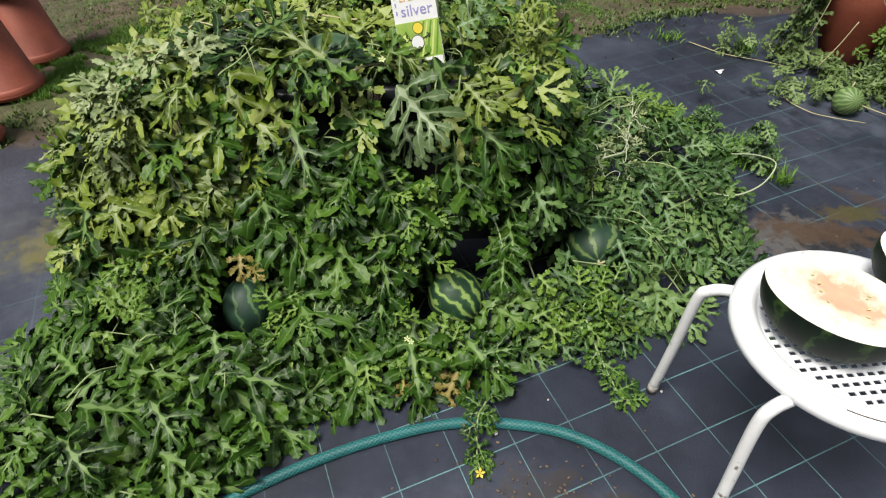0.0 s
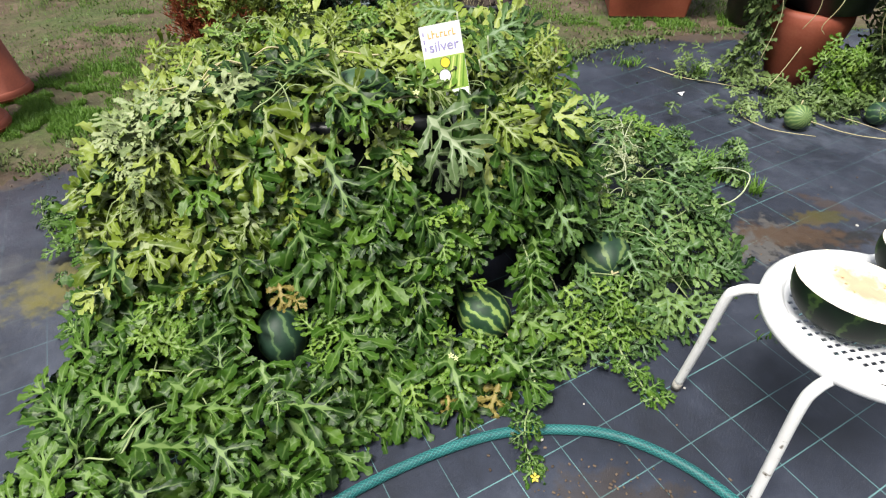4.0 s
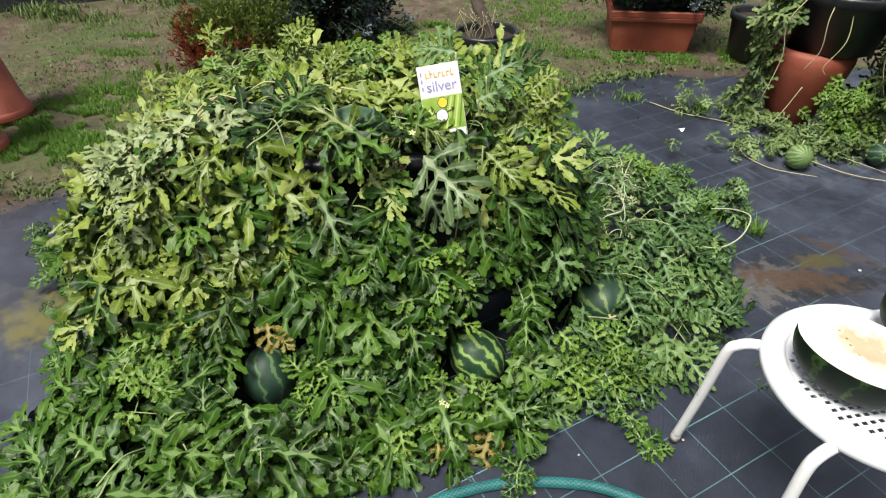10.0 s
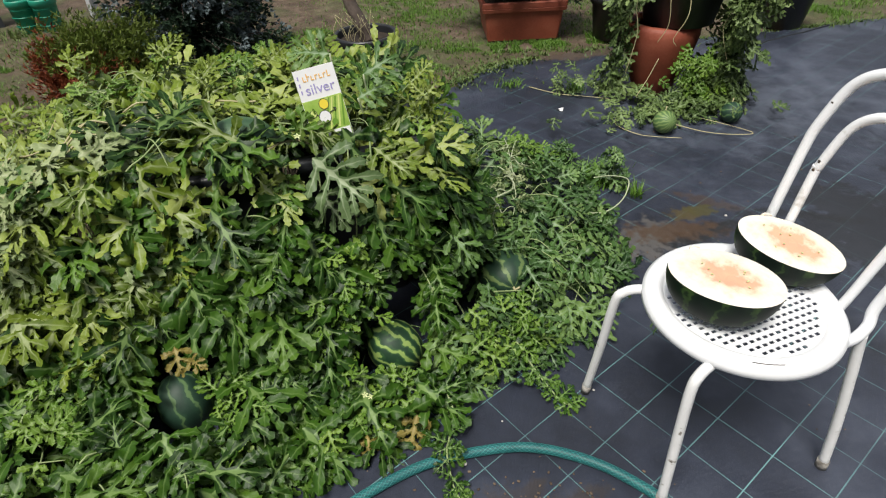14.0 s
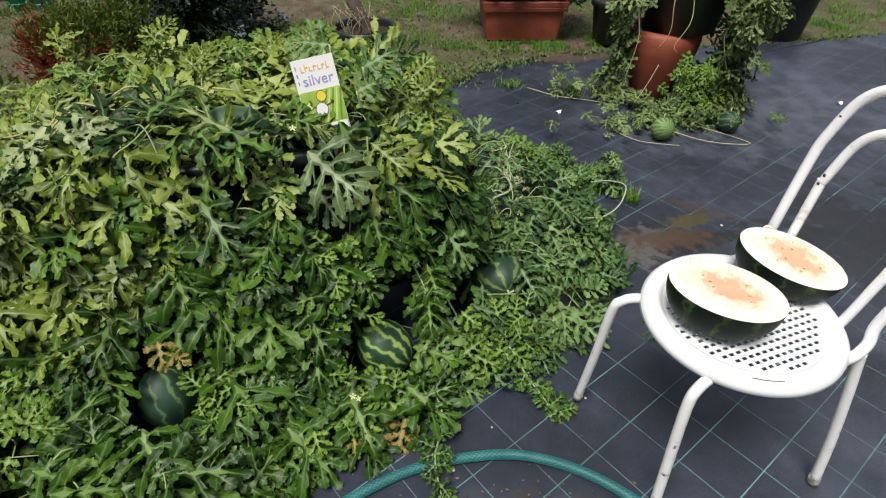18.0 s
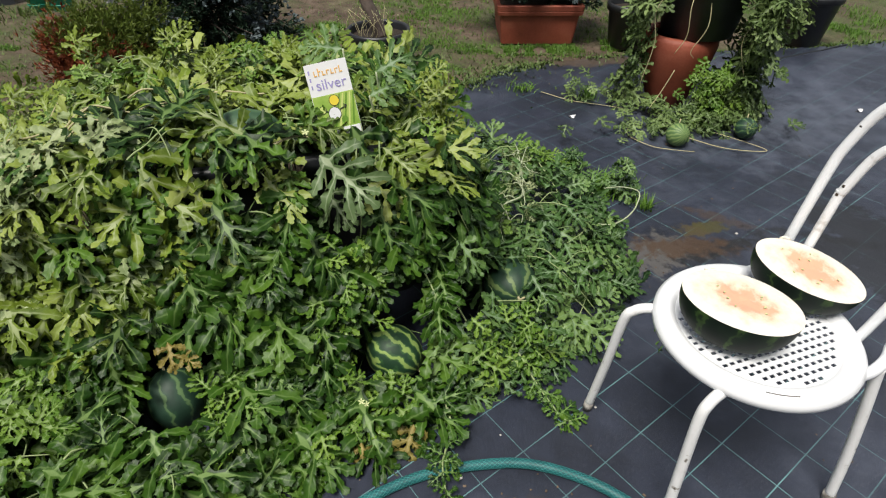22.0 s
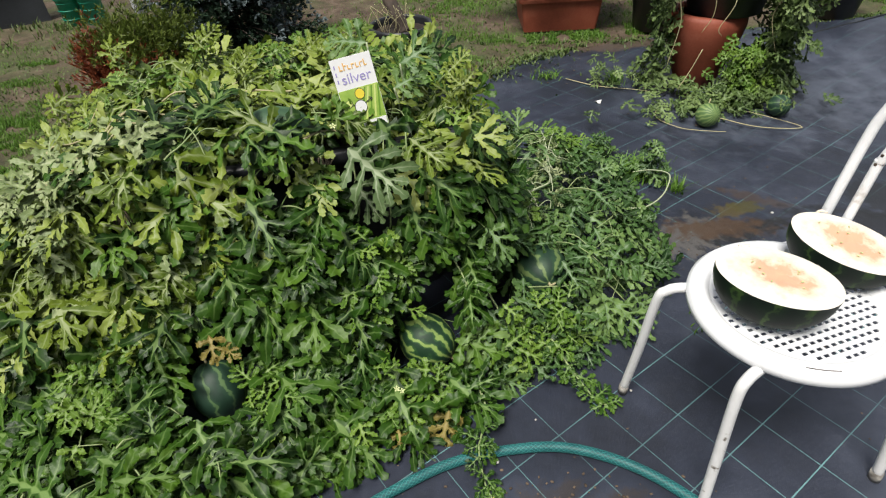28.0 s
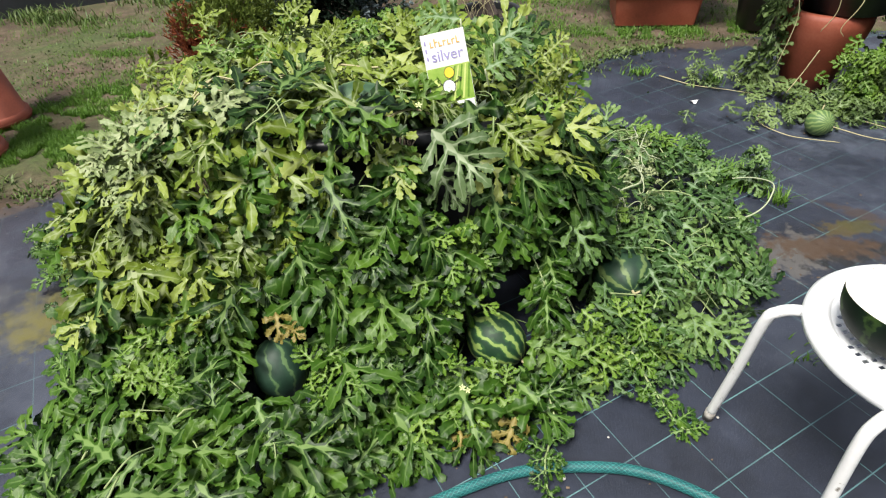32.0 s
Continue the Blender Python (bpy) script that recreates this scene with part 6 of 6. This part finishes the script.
clumps("weeds", [(-2.2, 1.25, 0.28, 0.09, 420, 0.7), (-2.75, 0.95, 0.35, 0.16, 500, 0.8), (-3.0, 2.6, 0.9, 0.8, 1100, 0.45), (-0.3, 2.75, 0.35, 0.30, 500, 0.5), (0.3, 3.15, 0.5, 0.15, 500, 0.6), (-1.9, 2.0, 0.5, 0.5, 600, 0.5), (-3.2, 2.4, 1.2, 1.0, 1500, 0.5), (-0.5, 3.6, 1.2, 0.9, 1600, 0.5), (0.6, 4.2, 1.2, 0.6, 900, 0.6), (-4.4, 3.4, 0.5, 0.2, 700, 1.9), (-3.8, 3.9, 0.3, 0.2, 260, 1.5)] + EDGE_WEEDS, "low broad-leaved weeds along the fabric's edge", WEED, 0.050, 42, "weeds", 0.9, 0.0055)
clumps("fabric_weeds", [(0.55, 1.42, 0.12, 0.10, 260, 1.4), (0.70, 1.30, 0.035, 0.03, 60, 1.1), (0.24, 2.55, 0.06, 0.05, 60, 0.8), (0.28, 1.62, 0.10, 0.06, 90, 1.2), (0.62, 2.42, 0.05, 0.04, 60, 1.6), (0.60, 0.52, 0.06, 0.05, 25, 0.5)], "thin grass tufts growing through the fabric", GRASS, 0.060, 43, "weeds", 0.8, 0.0035)


def weed_plant(at, seed, height, label):
    w = thing("weed", label, "weed", pose(*at), group="weeds on the fabric")
    r = np.random.default_rng(seed)
    piece("stem", mesh_of("stem", *tube(smooth_line([(0, 0, 0), (0.006, 0, height * 0.5), (0.0, 0.004, height)], 4), 0.003, 6, taper=0.5), VINE), w)
    spots = [(np.array((0, 0, height * (0.25 + 0.75 * k / 18))), np.array((r.normal(0, 0.5), -0.2 + r.normal(0, 0.4), 1)), np.array((math.cos(k * 2.4), math.sin(k * 2.4), 0.5)), 0.075 * (1.1 - 0.5 * k / 18)) for k in range(18)]
    scatter("leaves", spots, SMALL, LEAF_RIGHT, w, "narrow toothed leaves", seed)


weed_plant((0.60, 1.36, 0), 51, 0.20, "upright toothed weed growing by the vines")
weed_plant((0.42, 1.60, 0), 52, 0.10, "small weed growing through the fabric")

# ---- the far side of the yard ----


def buckets():
    for k, (x, y) in enumerate(((-3.62, 3.98), (-3.43, 3.99))):
        b = thing("bucket", "green plastic bucket standing on the bare ground", "bucket", pose(x, y, -0.01), group="green buckets")
        piece("wall", pot_mesh("bucket_wall", 0.078, 0.094, 0.26, BUCKET, 0.006), b)
        for z in (0.06, 0.13):
            piece("hoop", mesh_of("hoop", *lathe([(0.080 + z * 0.06, z - 0.004), (0.086 + z * 0.06, z), (0.080 + z * 0.06, z + 0.004)], 30), BUCKET), b)
    for x, y, tx in ((-3.20, 4.15, 0.05), (-3.12, 4.20, -0.02), (-3.72, 4.25, 0.0)):
        p = thing("post", "pale grey post standing in the ground", "post", pose(x, y, -0.03), group="grey posts")
        piece("shaft", mesh_of("shaft", *bevelled_box(0.035, 0.035, 1.3, 0.004, at=(tx, 0, 0.65)), POLE, smooth=False), p)


buckets()


def dark_wall():
    w = thing("wall_dark", "low wall covered with dark grey sheeting", "wall", pose(-4.45, 3.72, 0, 0, 0, 40), kind="structure")
    v, f = [], []
    n = 40
    for j in range(9):
        for i in range(n):
            x = -1.3 + 1.95 * i / (n - 1)
            v.append((x, 0.02 * noise.noise((x * 3, j * 0.4, 2)) - 0.01 * math.sin(x * 9), -0.03 + 1.1 * j / 8))
    for j in range(8):
        for i in range(n - 1):
            a = j * n + i
            f.append((a, a + 1, a + n + 1, a + n))
    piece("sheeting", mesh_of("sheeting", v, f, TARP), w)
    piece("core", mesh_of("core", *bevelled_box(1.95, 0.14, 1.1, 0.01, at=(-0.325, 0.12, 0.52)), TARP, smooth=False), w)


dark_wall()


def back_fence():
    f = thing("fence", "weathered wooden slat fence at the yard's end", "fence", pose(0, 6.1, 0), kind="structure")
    slat = mesh_of("slat", *bevelled_box(0.085, 0.020, 1.1, 0.004, at=(0, 0, 0.52)), WOOD, smooth=False)
    for k in range(60):
        piece("slat", slat, f, at=pose(-3.6 + 0.125 * k, 0.01 * math.sin(k * 3.1), 0, 0, 0.8 * math.sin(k * 7.7), 0))
    for z in (0.28, 0.82):
        piece("rail", mesh_of("rail", *bevelled_box(7.7, 0.035, 0.06, 0.004, at=(0.1, 0.035, z)), WOOD, smooth=False), f)


back_fence()
tb = thing("terracotta_planter", "distant terracotta trough on the bare ground", "planter", pose(-0.95, 5.35, -0.01), group="terracotta pots")
piece("wall", mesh_of("trough", *stacked([(rounded_rect(0.22, 0.12, 0.02), 0), (rounded_rect(0.25, 0.14, 0.02), 0.2), (rounded_rect(0.265, 0.155, 0.02), 0.2), (rounded_rect(0.265, 0.155, 0.02), 0.24), (rounded_rect(0.24, 0.13, 0.02), 0.24), (rounded_rect(0.23, 0.12, 0.02), 0.16)]), TERRA, smooth=False), tb)
piece("soil", mesh_of("trough_soil", *stacked([(rounded_rect(0.235, 0.125, 0.02), 0.19)], close_top=True), SOIL), tb)

# ---- plain walls added unseen behind and beside the camera, to block low skylight ----
for name, sx, sy, x, y in (("unseen_wall_south", 14.6, 0.2, 0.25, -3.6), ("unseen_wall_west", 0.2, 5.0, -7.0, -1.0), ("unseen_wall_east", 0.2, 5.0, 7.5, -1.0)):
    tagged(piece(name, mesh_of(name, *bevelled_box(sx, sy, 2.6, 0.02, at=(x, y, 1.27)), PLASTER, smooth=False)), "plain grey wall, unseen, added to block low skylight", "wall", kind="structure")

# ---- litter ----


def fabric_seam():
    line = smooth_line([(1.96, 3.14, 0.004), (2.20, 3.27, 0.006), (2.42, 3.39, 0.004), (2.69, 3.55, 0.004)], 8)
    tagged(piece("fabric_seam", mesh_of("fabric_seam", *tube([(x, y + 0.012 * noise.noise((x * 9, y * 9, 1)), z) for x, y, z in line], 0.009, 6, taper=0.5), BLACK)), "raised black overlap of the weed fabric", "trim", kind="structure")


fabric_seam()


def litter():
    r = np.random.default_rng(61)
    shapes = []
    for cx, cy, sx, sy, n in ((0.14, -0.10, 0.16, 0.08, 150), (0.3, 3.1, 0.7, 0.10, 160), (-2.4, 0.9, 0.5, 0.15, 90), (0.8, 1.2, 0.5, 0.4, 50), (1.0, 2.6, 1.0, 0.5, 60), (0.75, 0.95, 0.22, 0.14, 120), (0.1, 2.75, 0.25, 0.10, 60), (0.9, 0.4, 0.6, 0.5, 40)):
        for _ in range(n):
            s = r.uniform(0.0015, 0.0045)
            v, f = bevelled_box(s * 2, s * 1.4, s, s * 0.3, seg=1)
            mm = pose(r.normal(cx, sx), r.normal(cy, sy), s * 0.4 + 0.001, 0, 0, r.uniform(0, 180))
            shapes.append(([mm @ Vector(p) for p in v], f))
    tagged(piece("crumbs", mesh_of("crumbs", *joined(shapes), material("earth_crumb", [(0.2, (0.05, 0.035, 0.025)), (0.8, (0.17, 0.125, 0.09))], 30, 0.9, 0.0, vary="island"))), "scattered earth crumbs and plant bits", "debris", kind="stuff")
    for x, y, s in ((-0.045, 0.030, 0.007), (0.33, 0.265, 0.004), (0.06, 0.16, 0.003), (1.02, 1.13, 0.006)):
        v, f = lathe([(s * math.sin(math.pi * k / 6), -s * 0.7 * math.cos(math.pi * k / 6)) for k in range(7)], 10)
        tagged(piece("pebble", mesh_of("pebble", v, f, STONE), at=pose(x, y, s * 0.7 + 0.001)), "small pale pebble on the black fabric", "stone", group="pebbles")
    for x, y, rot in ((0.50, 2.17, 20), (2.12, 2.354, 60)):
        v = [(0.020 * math.cos(a) * (1 + 0.4 * math.sin(3 * a)), 0.013 * math.sin(a), 0.006 + 0.006 * math.sin(2 * a + rot)) for a in (2 * math.pi * k / 14 for k in range(14))] + [(0, 0, 0.014)]
        tagged(piece("paper_scrap", mesh_of("paper_scrap", v, [(k, (k + 1) % 14, 14) for k in range(14)], PAPER), at=pose(x, y, 0.003, 0, 0, rot)), "crumpled white scrap lying on the fabric", "litter", group="scraps")


litter()
